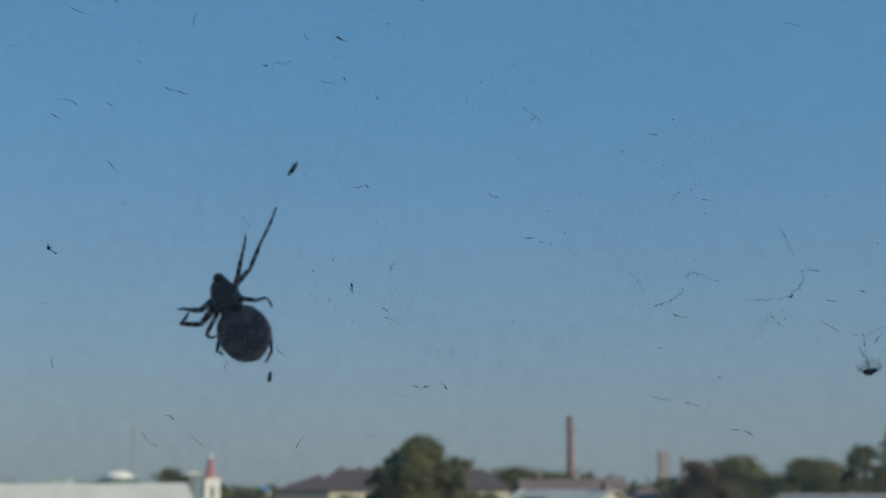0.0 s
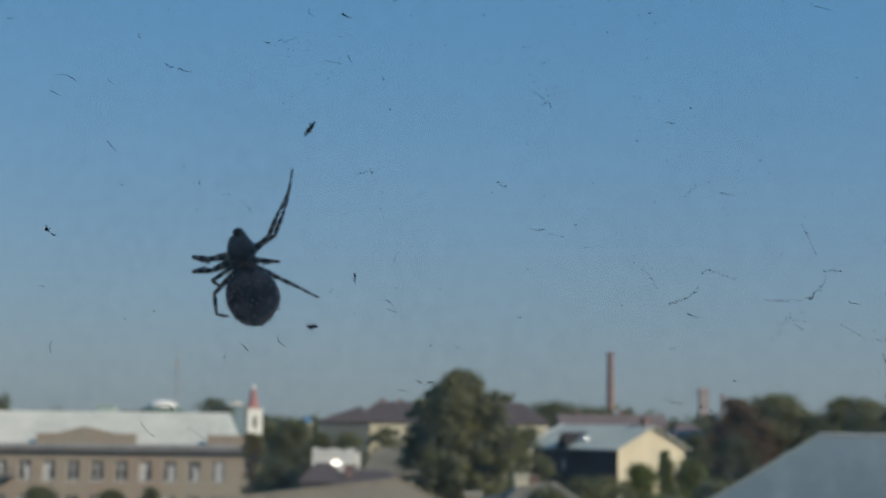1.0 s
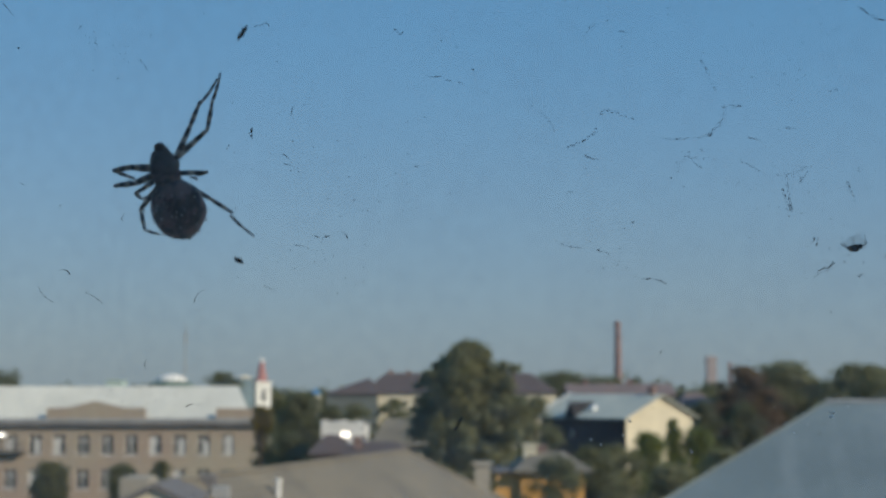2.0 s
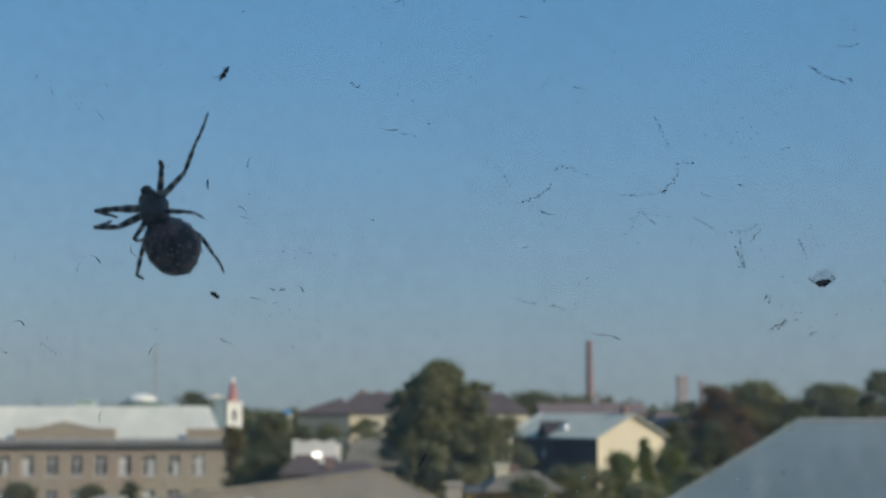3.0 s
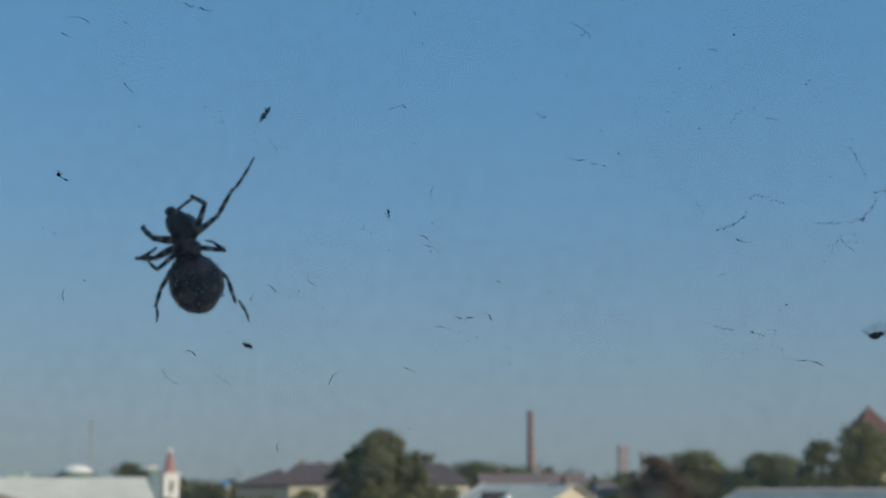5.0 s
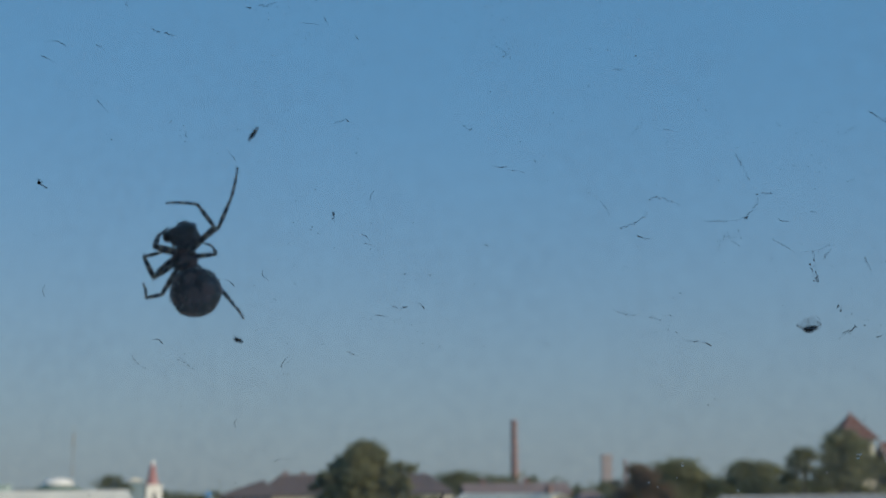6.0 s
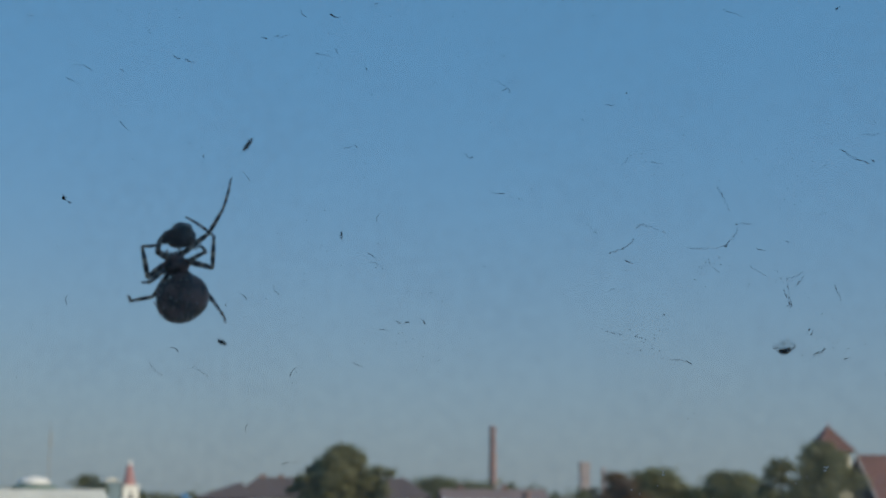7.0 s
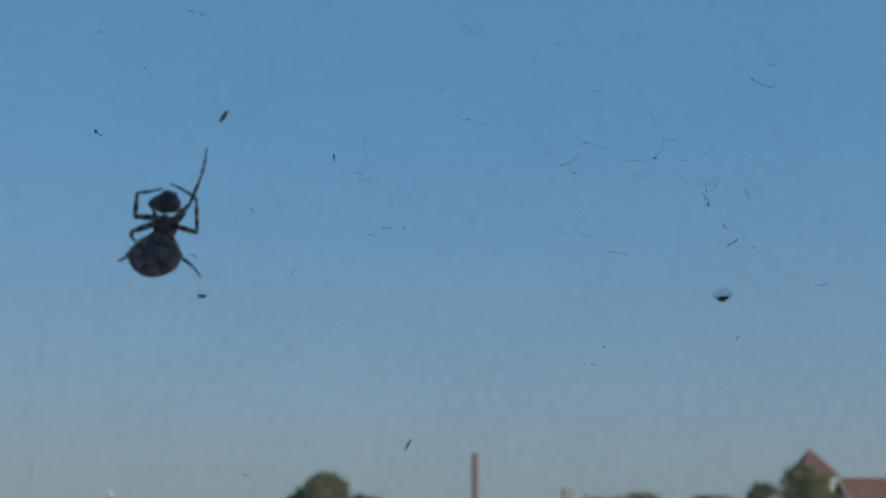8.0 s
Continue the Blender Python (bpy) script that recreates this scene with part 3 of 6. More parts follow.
part("drainpipe", tube([(-0.09, 6.4, 10.3), (-0.09, 6.4, 9.7), (-0.09, 6.6, 9.5)], [0.07, 0.07, 0.07], 8), WHITE, cream, "pale drainpipe")
# brown-red roofs behind the zinc roof
rear = gabled_house("rear_house", "low house with a faded red-brown tiled roof", 24.6, 150.0, 90.0, 7.0, 11.4, 13.3, 14.45, PALE_WALL, FADED_TILE)
chimney_stack(rear, 3.4, 4.4, 14.0, 15.0, 0.6)
chimney_stack(rear, 3.4, 9.4, 14.0, 14.9, 0.6)
for xx, z in ((2.4, 6.0), (5.8, 6.0)):
    w_ = part("window", box(xx - 0.4, xx + 0.4, -0.03, 0.03, z, z + 1.1), GLASS_FAR, cream)
    part("frame", box(xx - 0.48, xx + 0.48, -0.06, 0.0, z - 0.1, z), WHITE, w_)

hip_roofed("low_pale_house", "low pale house with faded tile roof behind trees", 24.3, 27.2, 141.0, 146.0, 12.3, 13.45, 24.9, 26.6, PALE_WALL, FADED_TILE, "house")

# long building far behind the tall tree
longb = hip_roofed("long_building", "long pale-walled building with a dark brown hipped roof", -16.5, 18.5, 240.0, 254.0, 13.1, 16.7, -12.6, 14.2, CREAM, BROWN_ROOF)
for i in range(6):
    xx = -14.5 + 5.8 * i
    w_ = part("window", box(xx - 0.4, xx + 0.4, 239.9, 239.98, 10.4, 11.6), GLASS_FAR, longb)
    part("frame", box(xx - 0.5, xx + 0.5, 239.86, 239.95, 10.25, 10.4), WHITE, w_)
chimney_stack(longb, -11.7, 247.0, 16.0, 17.25, 0.9)
chimney_stack(longb, -8.4, 247.0, 16.0, 17.15, 0.8)
hip_roofed("annexe", "grey-green annexe with a low dark roof", -22.6, -13.6, 236.0, 248.0, 13.0, 15.7, -15.6, -15.2, ANNEXE, BROWN_ROOF)

# house with the grey slate roof below the window
def slate_house():
    """Low house that runs towards the window's left, its hipped ridge falling away at the far end."""
    t = thing("slate_roofed_house", "low house with a weathered grey slate hipped roof", "house", -1.86, 52.0, 0, -18.3)
    half, back, ridge, slope = 4.4, 17.5, 11.54, 0.66            # own frame: the ridge runs along -y from the origin
    eave = ridge - slope * half
    part("wall", box(-half + 0.4, half - 0.4, -back - 0.2, half - 0.4, 0, eave), PALE_WALL, t)
    part("roof", faces([(half, half, eave), (half, -back, eave), (-half, -back, eave), (-half, half, eave), (0, 0, ridge), (0, -back, ridge)],
                       [(1, 0, 4, 5), (3, 2, 5, 4), (0, 3, 4)], 0.12), SLATE, t, "weathered slate roof")
    part("gable_wall", faces([(half - 0.4, -back + 0.15, eave), (-half + 0.4, -back + 0.15, eave), (0, -back + 0.15, ridge - 0.3)], [(0, 1, 2)]), PALE_WALL, t)
    part("ridge_tiles", tube([(0, 0.05, ridge + 0.02), (0, -back, ridge + 0.02)], [0.09, 0.09], 8), SLATE, t)
    part("hip_tiles", tube([(0, 0, ridge + 0.02), (half, half, eave + 0.03)], [0.08, 0.08], 8), SLATE, t)
    for k in range(1, 15):                  # courses of slates
        x = half * k / 15
        z = ridge - slope * x
        part("slate_course", box(x - 0.012, x + 0.012, -back, x - 0.1, z - 0.02, z + 0.01), SLATE, t)
    return t


slate = slate_house()


def on_roof(name, x, y, bm, material, label):
    ob = part(name, bm, material, slate, label)
    ob.matrix_parent_inverse = slate.matrix_world.inverted()
    ob.location = (x, y, 0)
    return ob


on_roof("chimney", 1.13, 53.6, chimney_bm(0.62, 8.5, 11.05), CEMENT, "cement-rendered chimney")
on_roof("vent_pipe", -5.1, 38.9, lathe([(0.09, 10.6), (0.09, 11.3), (0.12, 11.31), (0.12, 11.38)], 10), WHITE, "white vent pipe")
on_roof("roof_hatch", -6.75, 36.7, box(-0.24, 0.24, -0.3, 0.3, 11.0, 11.62, None, 0.03), GREY_ROOF, "grey roof hatch")
on_roof("vent_box", -6.3, 36.2, box(-0.24, 0.24, -0.2, 0.2, 11.0, 11.36, None, 0.03), PARAPET, "pale grey metal vent box")
on_roof("stair_block", -8.95, 38.0, box(-0.42, 0.42, -0.6, 0.6, 8.0, 11.5, None, 0.04), CEMENT, "cement-rendered block")
porch = gabled_house("gabled_outbuilding", "small outbuilding with yellow gable and slate roof", -8.1, 32.6, 0, 1.62, 2.2, 11.32, 11.7, ORANGE, GREY_ROOF, CREAM, 0.12)

# mid-distance roofs with a white gable and a dish
mid = thing("white_house", "small white-walled house with a stepped white parapet", "house", -9.45, 95.0, 0)
part("wall", box(0, 3.05, 0, 6.0, 0, 11.3), WHITE, mid)
for x0, x1, z in ((0.0, 0.5, 11.72), (0.52, 1.2, 11.62), (1.22, 1.9, 11.7), (1.92, 2.4, 11.58), (2.42, 3.05, 11.66)):
    part("parapet", box(x0, x1, -0.02, 0.3, 11.3, z, None, 0.03), WHITE, mid)
part("roof", box(0.05, 3.0, 0.32, 5.95, 11.3, 11.4), GREY_ROOF, mid)
hip_roofed("grey_roofed_house", "low house with a grey slate hipped roof", -5.4, -1.8, 92.0, 99.0, 10.1, 11.8, -4.9, -2.4, PALE_WALL, SLATE, "house")
hip_roofed("brick_outbuilding", "low red-brick outbuilding with brown tile roof", -8.8, -6.8, 84.5, 88.0, 9.9, 11.0, -8.3, -7.3, BRICK, BROWN_ROOF, "house")
shed = hip_roofed("brick_outbuilding", "low red-brick outbuilding with brown tile roof", -6.6, -3.0, 80.0, 84.0, 10.1, 10.72, -6.0, -3.6, BRICK, BROWN_ROOF, "house")
chimney_stack(shed, -5.8, 80.8, 10.1, 11.05, 0.5)

def satellite_dish(x, y, z, size, tall, label):
    """A shallow pressed bowl that faces the sun's glare, with its feed arm, on a pole."""
    t = thing("satellite_dish", label, "dish", x, y, z)
    bm = lathe([(0.02, 0.0), (0.22, 0.03), (0.44, 0.11), (0.54, 0.17), (0.54, 0.19), (0.42, 0.12), (0.2, 0.05), (0.02, 0.02)], 20)
    aim = Matrix.Translation((0, -0.06, tall)) @ Vector((0.446, -0.842, 0.305)).to_track_quat("Z", "Y").to_matrix().to_4x4()
    bowl = part("bowl", bm, SHEET, t, smooth=True)
    bowl.matrix_local = aim @ Matrix.Diagonal((0.62 * size, 0.34 * size, 0.3 * size, 1))
    arm = part("feed_arm", tube([(0, -0.16 * size, 0.03), (0, -0.2 * size, 0.3 * size)], [0.012, 0.012], 6), GREY_ROOF, t)
    arm.matrix_local = aim
    part("pole", tube([(0, 0, 0), (0, 0, tall)], [0.05, 0.05], 8), GREY_ROOF, t)


satellite_dish(-6.47, 79.6, 10.45, 1.0, 0.75, "white satellite dish shining in the sun on a pole")
satellite_dish(-50.5, 149.2, 7.05, 1.5, 1.7, "white satellite dish shining in the sun on a balcony")

# orange house among the trees
orange = hip_roofed("orange_house", "small orange-plastered house with grey hipped roof", 3.5, 6.8, 70.0, 75.0, 9.75, 10.6, 4.3, 6.0, ORANGE, SLATE, "house")
part("side_wing", box(2.2, 3.49, 70.4, 74.0, 0, 9.55), ORANGE, orange)
part("wing_roof", box(2.05, 3.48, 70.2, 74.2, 9.55, 9.7), GREY_ROOF, orange)
chimney_stack(orange, 4.1, 72.2, 9.9, 11.0, 0.7, PALE_WALL)
chimney_stack(orange, 4.75, 72.6, 9.9, 10.9, 0.5, BRICK)


def metal_roof_house():
    """Neighbouring house on a skewed plot whose ribbed metal hipped roof reaches near the window."""
    t = thing("metal_roofed_house", "neighbouring house with a ribbed grey metal hipped roof", "house", 0, 0, 0)
    r, d = Vector((0.97, -0.243, 0)), Vector((-0.243, -0.97, 0))     # along the ridge; down the slope
    A, C, E = Vector((2.4, 24.0, 11.2)), Vector((8.92, 32.0, 13.65)), Vector((11.0, 40.0, 11.2))
    B, D_, F = A + r * 34, C + r * 26, E + r * 28
    low = [A + Vector((0.9, 0.7, 0)), B + Vector((-0.6, 0.6, 0)), F + Vector((-0.6, -0.6, 0)), E + Vector((0.6, -0.6, 0))]
    part("wall", faces([(p.x, p.y, z) for z in (0, 11.15) for p in low], [(3, 2, 1, 0), (4, 5, 6, 7), (0, 1, 5, 4), (1, 2, 6, 5), (2, 3, 7, 6), (3, 0, 4, 7)]), PALE_WALL, t)
    part("roof", faces([A, B, F, E, C, D_], [(0, 1, 5, 4), (1, 2, 5), (2, 3, 4, 5), (3, 0, 4)], 0.1), METAL_ROOF, t)
    rise = C - A
    reach = rise.dot(r)
    slope = -d * -rise.dot(d) + Vector((0, 0, rise.z))
    for i in range(146):
        s = 0.3 + 0.13 * i
        k = min(1.0, s / reach)
        a = A + r * s + Vector((0, 0, 0.006))
        part("roof_rib", tube([a, a + slope * k], [0.003, 0.003], 4), METAL_ROOF, t)
    up = Vector((0, 0, 0.02))
    # The cap's paler colour paints the highlight along the roof's top edge.
    part("ridge_cap", tube([C + up, D_ + up], [0.06, 0.06], 8), PARAPET, t)
    part("hip_cap", tube([A + up, C + up], [0.02, 0.02], 8), METAL_ROOF, t)
    part("gutter", tube([A + Vector((0, -0.06, -0.06)), B + Vector((0, -0.06, -0.06))], [0.08, 0.08], 8), METAL_ROOF, t)


metal_roof_house()


def tower_house():
    """House with a square turret under a red pyramid roof and a red tiled wing."""
    t = thing("turret_house", "house with a pale turret and red tiled roofs", "house", 49.9, 130.0, 0)
    part("turret", box(-1.6, 1.6, -1.6, 1.6, 0, 18.4), CREAM, t)
    part("turret_roof", faces([(-2.0, -2.0, 18.3), (2.0, -2.0, 18.3), (2.0, 2.0, 18.3), (-2.0, 2.0, 18.3), (0, 0, 20.9)], [(0, 1, 4), (1, 2, 4), (2, 3, 4), (3, 0, 4)], 0.12), RED_ROOF, t)
    part("finial", lathe([(0.09, 20.7), (0.06, 20.9), (0.08, 20.95), (0.01, 21.1)], 8), RED_PAINT, t)
    part("wing", box(3.6, 17.6, -3.6, 5.6, 0, 13.5), DARK_WALL, t)
    part("gable_wall", faces([(3.55, -3.6, 13.5), (3.55, 5.6, 13.5), (3.55, 1.0, 17.7)], [(0, 1, 2)], 0.0), DARK_WALL, t)
    part("wing_roof", faces([(3.2, -4.2, 13.1), (18.0, -4.2, 13.1), (18.0, 1.0, 18.0), (3.2, 1.0, 18.0), (3.2, 6.2, 13.1), (18.0, 6.2, 13.1)], [(0, 1, 2, 3), (3, 2, 5, 4)], 0.2), RED_ROOF, t)
    part("bargeboard", tube([(3.15, -4.2, 13.1), (3.15, 1.0, 18.0)], [0.1, 0.1], 4), PARAPET, t)
    for s in (-0.8, 0.8):
        w_ = part("window", box(s - 0.35, s + 0.35, -1.66, -1.58, 16.1, 17.7), GLASS_FAR, t)
        part("frame", box(s - 0.43, s + 0.43, -1.69, -1.63, 15.95, 16.1), WHITE, w_)


tower_house()


def church():
    t = thing("church", "white church with a bell tower and faded red spire", "church", -47.7, 330.0, 0, 25)
    part("tower", box(-1.9, 1.9, -1.9, 1.9, 0, 15.4), CHURCH_WHITE, t)
    for rz in (0, 90):
        o = part("belfry_opening", box(-0.45, 0.45, -1.96, -1.89, 10.8, 13.6), GLASS_FAR, t)
        o.rotation_euler[2] = radians(rz)
    part("cornice", box(-2.15, 2.15, -2.15, 2.15, 15.0, 15.5, None, 0.1), CHURCH_WHITE, t)
    part("spire", lathe([(1.6, 15.5), (1.2, 17.2), (0.85, 19.0), (0.6, 20.3)], 8), RED_PAINT, t)
    part("spire_cap", lathe([(0.7, 20.3), (0.62, 20.8), (0.2, 21.2), (0.04, 21.8)], 8), WHITE, t)
    part("nave", box(-6.4, -2.2, -1.5, 18, 0, 16.4), TEAL, t, "teal-painted nave")
    part("nave_roof", faces([(-6.7, -1.8, 16.3), (-2.3, -1.8, 16.3), (-2.3, 18, 16.3), (-6.7, 18, 16.3), (-4.5, -1.8, 17.2), (-4.5, 18, 17.2)], [(0, 1, 4), (0, 4, 5, 3), (1, 2, 5, 4), (2, 3, 5)]), WHITE_ROOF, t)


church()


def brick_chimney(x, y, top, r0, r1, label):
    t = thing("factory_chimney", label, "chimney", x, y, 0)
    part("shaft", lathe([(r0 * 1.25, 0), (r0, top * 0.35), (r1, top - 1.6)], 20), BRICK_HAZED, t)
    part("crown", lathe([(r1, top - 1.6), (r1 * 1.18, top - 1.2), (r1 * 1.18, top - 0.3), (r1 * 0.95, top)], 20), BRICK_HAZED, t)
    for k in range(5):
        z = top * (0.45 + 0.1 * k)
        r = r0 + (r1 - r0) * (0.1 + 0.9 * (0.1 + 0.1 * k) / 0.65)
        part("iron_band", lathe([(r + 0.06, z), (r + 0.06, z + 0.35)], 20), CORNICE, t)


brick_chimney(61.8, 500.0, 38.8, 1.65, 1.15, "tall tapering red-brick factory chimney")
stack = thing("water_tower", "square red-brick tower far behind the trees", "tower", 116.0, 600.0, 0)
part("shaft", box(-2.1, 2.1, -2.1, 2.1, 0, 25.5), BRICK_PALE, stack)
part("head", box(-2.3, 2.3, -2.3, 2.3, 25.5, 28.0, None, 0.1), BRICK_PALE, stack)
brick_chimney(124.5, 600.0, 25.5, 0.9, 0.7, "short thin brick chimney far behind trees")

mast = thing("radio_mast", "slim pale radio mast far behind the roofs", "mast", -81.0, 400.0, 0)
# Pole and drums take a mid grey that stands for distant haze.
part("pole", lathe([(0.22, 0), (0.14, 24.0), (0.07, 33.5)], 8), CEMENT, mast)
for k, z in enumerate((27.6, 29.0, 30.2)):
    part("aerial_drum", lathe([(0.36, z - 0.4), (0.4, z), (0.36, z + 0.4)], 12), CEMENT, mast)

dome = thing("domed_building", "distant building with a low white dome", "building", -63.7, 300.0, 0)
part("drum", lathe([(5.0, 0), (5.0, 14.9), (3.6, 15.4)], 24), BOTTLE_GREEN, dome, "dark green drum")
part("dome", lathe([(3.5, 15.4), (3.45, 15.8), (2.8, 16.5), (1.6, 17.0), (0.1, 17.15)], 24), WHITE, dome, smooth=True)
block = thing("rooftop_block", "small mint-green flat-topped building in the distance", "building", -66.5, 260.0, 0)
part("wall", box(-1.5, 1.5, 0, 4, 0, 15.2), MINT, block)
part("parapet", box(-1.65, 1.65, -0.2, 4.2, 15.2, 15.5), MINT, block)
kiosk = thing("blue_hut", "small bright blue roofed hut far off", "hut", -29.0, 280.0, 0)
part("wall", box(-0.8, 0.8, 0, 2, 0, 12.7), PALE_WALL, kiosk)
part("roof", lathe([(1.2, 12.7), (1.1, 13.0), (0.5, 13.3), (0.1, 13.9)], 8), mat("blue_sheet", (0.06, 0.25, 0.5), 0.5), kiosk)


# ---- trees ----
tree(0.9, 85.0, 16.9, 7.7, LEAF, "tall broad tree with dense green crown", 3, 150, 140, 0.05, 6.2,
     ((0.15, 0, 16.95, 0.7), (-1.4, 0.3, 16.2, 0.8), (-2.3, -0.4, 15.4, 1.0), (-2.5, 0.3, 14.4, 1.2), (2.15, 0.2, 15.8, 1.1), (2.5, -0.6, 14.4, 1.2), (-2.7, 0.2, 13.4, 1.2), (3.2, -0.2, 12.9, 1.1)))
tree(-12.7, 110.0, 13.5, 5.0, LEAF_DARK, "dark green tree beside the stone building", 4, 50, 90, 0.15, 2.4)
tree(-15.0, 104.0, 12.56, 1.9, LEAF_YELLOW, "slim tree with yellowing leaves", 5, 22, 70, 0.85)
tree(-16.4, 116.0, 10.8, 3.4, LEAF_DARK, "dark green tree beside the stone building", 47, 26, 70, 0.1)
tree(-12.4, 100.0, 10.8, 5.0, LEAF_DARK, "dark green bush beside the stone building", 46, 34, 80, 0.1)
tree(-10.4, 112.0, 12.6, 4.6, LEAF_DARK, "dark green bushy tree", 6, 30, 70, 0.15)
tree(-6.6, 150.0, 12.8, 6.0, LEAF, "round green tree before the long building", 7, 34, 70)
tree(-30.2, 100.0, 8.5, 4.0, LEAF_DARK, "dark rounded tree before the stone facade", 8, 60, 80, 0.1)
tree(-24.8, 100.0, 8.4, 3.4, LEAF_DARK, "dark rounded tree before the stone facade", 9, 30, 80, 0.1)
tree(-21.4, 98.0, 8.7, 2.6, LEAF_DARK, "small dark tree before the stone facade", 10, 24, 70, 0.1)
tree(30.0, 138.0, 16.2, 9.0, LEAF_RED, "tree with foliage turning red", 11, 44, 90, 0.1)
tree(35.4, 142.0, 16.8, 12.5, LEAF, "large green tree behind the metal roof", 12, 54, 90, 0.1)
tree(27.6, 128.0, 12.7, 6.0, LEAF_DARK, "dark green tree in shade", 13, 34, 80, 0.1)
tree(42.1, 140.0, 16.5, 12.0, LEAF, "large green tree behind the metal roof", 14, 54, 90, 0.1)
tree(40.6, 108.0, 18.4, 7.6, LEAF, "green tree in front of the turret", 15, 50, 90, 0.1)
tree(36.6, 106.0, 16.9, 6.4, LEAF_DARK, "dark green tree beside the turret house", 16, 36, 80, 0.1)
tree(15.6, 95.0, 11.8, 2.2, LEAF_BRIGHT, "slim green tree before the cream gable", 17, 40, 80, 0.1, 2.5)
tree(13.6, 93.0, 10.9, 4.4, LEAF_BRIGHT, "bushy green tree below the cream gable", 37, 40, 80, 0.1)
tree(17.4, 95.0, 11.2, 5.0, LEAF_BRIGHT, "bright green tree before the cream house", 18, 36, 80, 0.1)
tree(10.8, 90.0, 10.2, 5.6, LEAF, "green tree before the dark house wall", 19, 36, 80, 0.1)
tree(12.6, 78.0, 9.6, 6.0, LEAF, "low spreading green tree in the gardens", 20, 36, 80, 0.1)
tree(4.9, 66.0, 10.7, 4.0, LEAF_DARK, "small dark tree before the orange house", 21, 24, 80, 0.1)
tree(6.2, 100.0, 13.4, 4.4, LEAF, "green tree beside the tall tree", 22, 30, 80, 0.1)
tree(20.0, 255.0, 16.6, 9.0, LEAF_DARK, "distant dark green tree", 23, 34, 60)
tree(25.4, 300.0, 17.7, 23.0, LEAF_DARK, "distant broad dark green tree", 24, 40, 60)
tree(-48.9, 280.0, 17.5, 11.5, LEAF_DARK, "distant dark green tree behind the pale roof", 25, 34, 60)
tree(-97.0, 280.0, 18.2, 17.0, LEAF_DARK, "distant dark green tree behind the pale roof", 26, 34, 60)
tree(-60.0, 262.0, 14.6, 7.0, LEAF_DARK, "distant dark green tree behind the pale roof", 27, 30, 60)
tree(-44.0, 300.0, 9.5, 8.0, LEAF_DARK, "distant dark green tree below the church", 28, 30, 60)
tree(-28.6, 262.0, 13.0, 7.5, LEAF_DARK, "distant dark green tree below the blue roof", 44, 30, 60)
tree(34.5, 310.0, 16.4, 15.0, LEAF_DARK, "distant broad dark green tree", 45, 34, 60)
tree(8.6, 84.0, 10.4, 4.6, LEAF_DARK, "dark green tree beside the orange house", 29, 34, 80, 0.1)
tree(16.6, 82.0, 10.3, 5.6, LEAF, "spreading green tree in the gardens", 30, 36, 80, 0.1)
tree(-10.8, 150.0, 12.2, 6.0, LEAF, "round green tree before the long building", 31, 34, 70)
tree(8.4, 170.0, 13.0, 6.6, LEAF_DARK, "dark green tree before the long building", 32, 34, 70)
tree(-14.6, 118.0, 11.4, 6.0, LEAF_DARK, "dark green tree beside the stone building", 33, 34, 70, 0.1)
tree(23.9, 128.0, 12.75, 4.6, LEAF_DARK, "dark green bushy tree beside the cream house", 34, 34, 80, 0.1)
tree(43.3, 113.0, 17.9, 8.0, LEAF, "green tree in front of the turret", 35, 60, 80, 0.1)
tree(39.0, 147.0, 15.3, 9.0, LEAF_DARK, "dark green tree behind the metal roof", 38, 44, 80, 0.1)
tree(46.9, 146.0, 16.2, 9.0, LEAF_DARK, "dark green tree behind the metal roof", 41, 44, 80, 0.1)
tree(31.0, 134.0, 13.8, 8.0, LEAF_RED, "tree with rust-tinged foliage behind the metal roof", 39, 50, 80, 0.1)
tree(37.5, 131.0, 13.6, 8.0, LEAF_DARK, "dark green tree behind the metal roof", 40, 50, 80, 0.1)


# ---- dirt on the pane ----
def crumb(bm, u, v, r, rng):
    """A flat, angular speck lying on the pane; r in mm. Large ones are heaps of smaller grains."""
    if r > 0.075:
        for _ in range(4):
            crumb(bm, u + rng.gauss(0, 0.45) * r, v + rng.gauss(0, 0.45) * r, min(0.074, r * rng.uniform(0.4, 0.8)), rng)
        return
    n = rng.choice((4, 5, 6))
    k = [rng.uniform(0.55, 1.3) for _ in range(n)]
    q = rng.uniform(0.4, 1.0)
    a0 = rng.uniform(0, 6.28)
    ring = [Vector((r * k[i] * math.cos(6.283 * i / n), r * q * k[i] * math.sin(6.283 * i / n))) for i in range(n)]
    rot = Matrix.Rotation(a0, 2)
    lo = [bm.verts.new(on_pane(u + (rot @ p).x, v + (rot @ p).y, 0.004)) for p in ring]
    hi = [bm.verts.new(on_pane(u + (rot @ p).x * 0.7, v + (rot @ p).y * 0.7, 0.004 + r * 0.8)) for p in ring]
    for i in range(n):
        bm.faces.new((lo[i], lo[(i + 1) % n], hi[(i + 1) % n], hi[i]))
    bm.faces.new(hi)


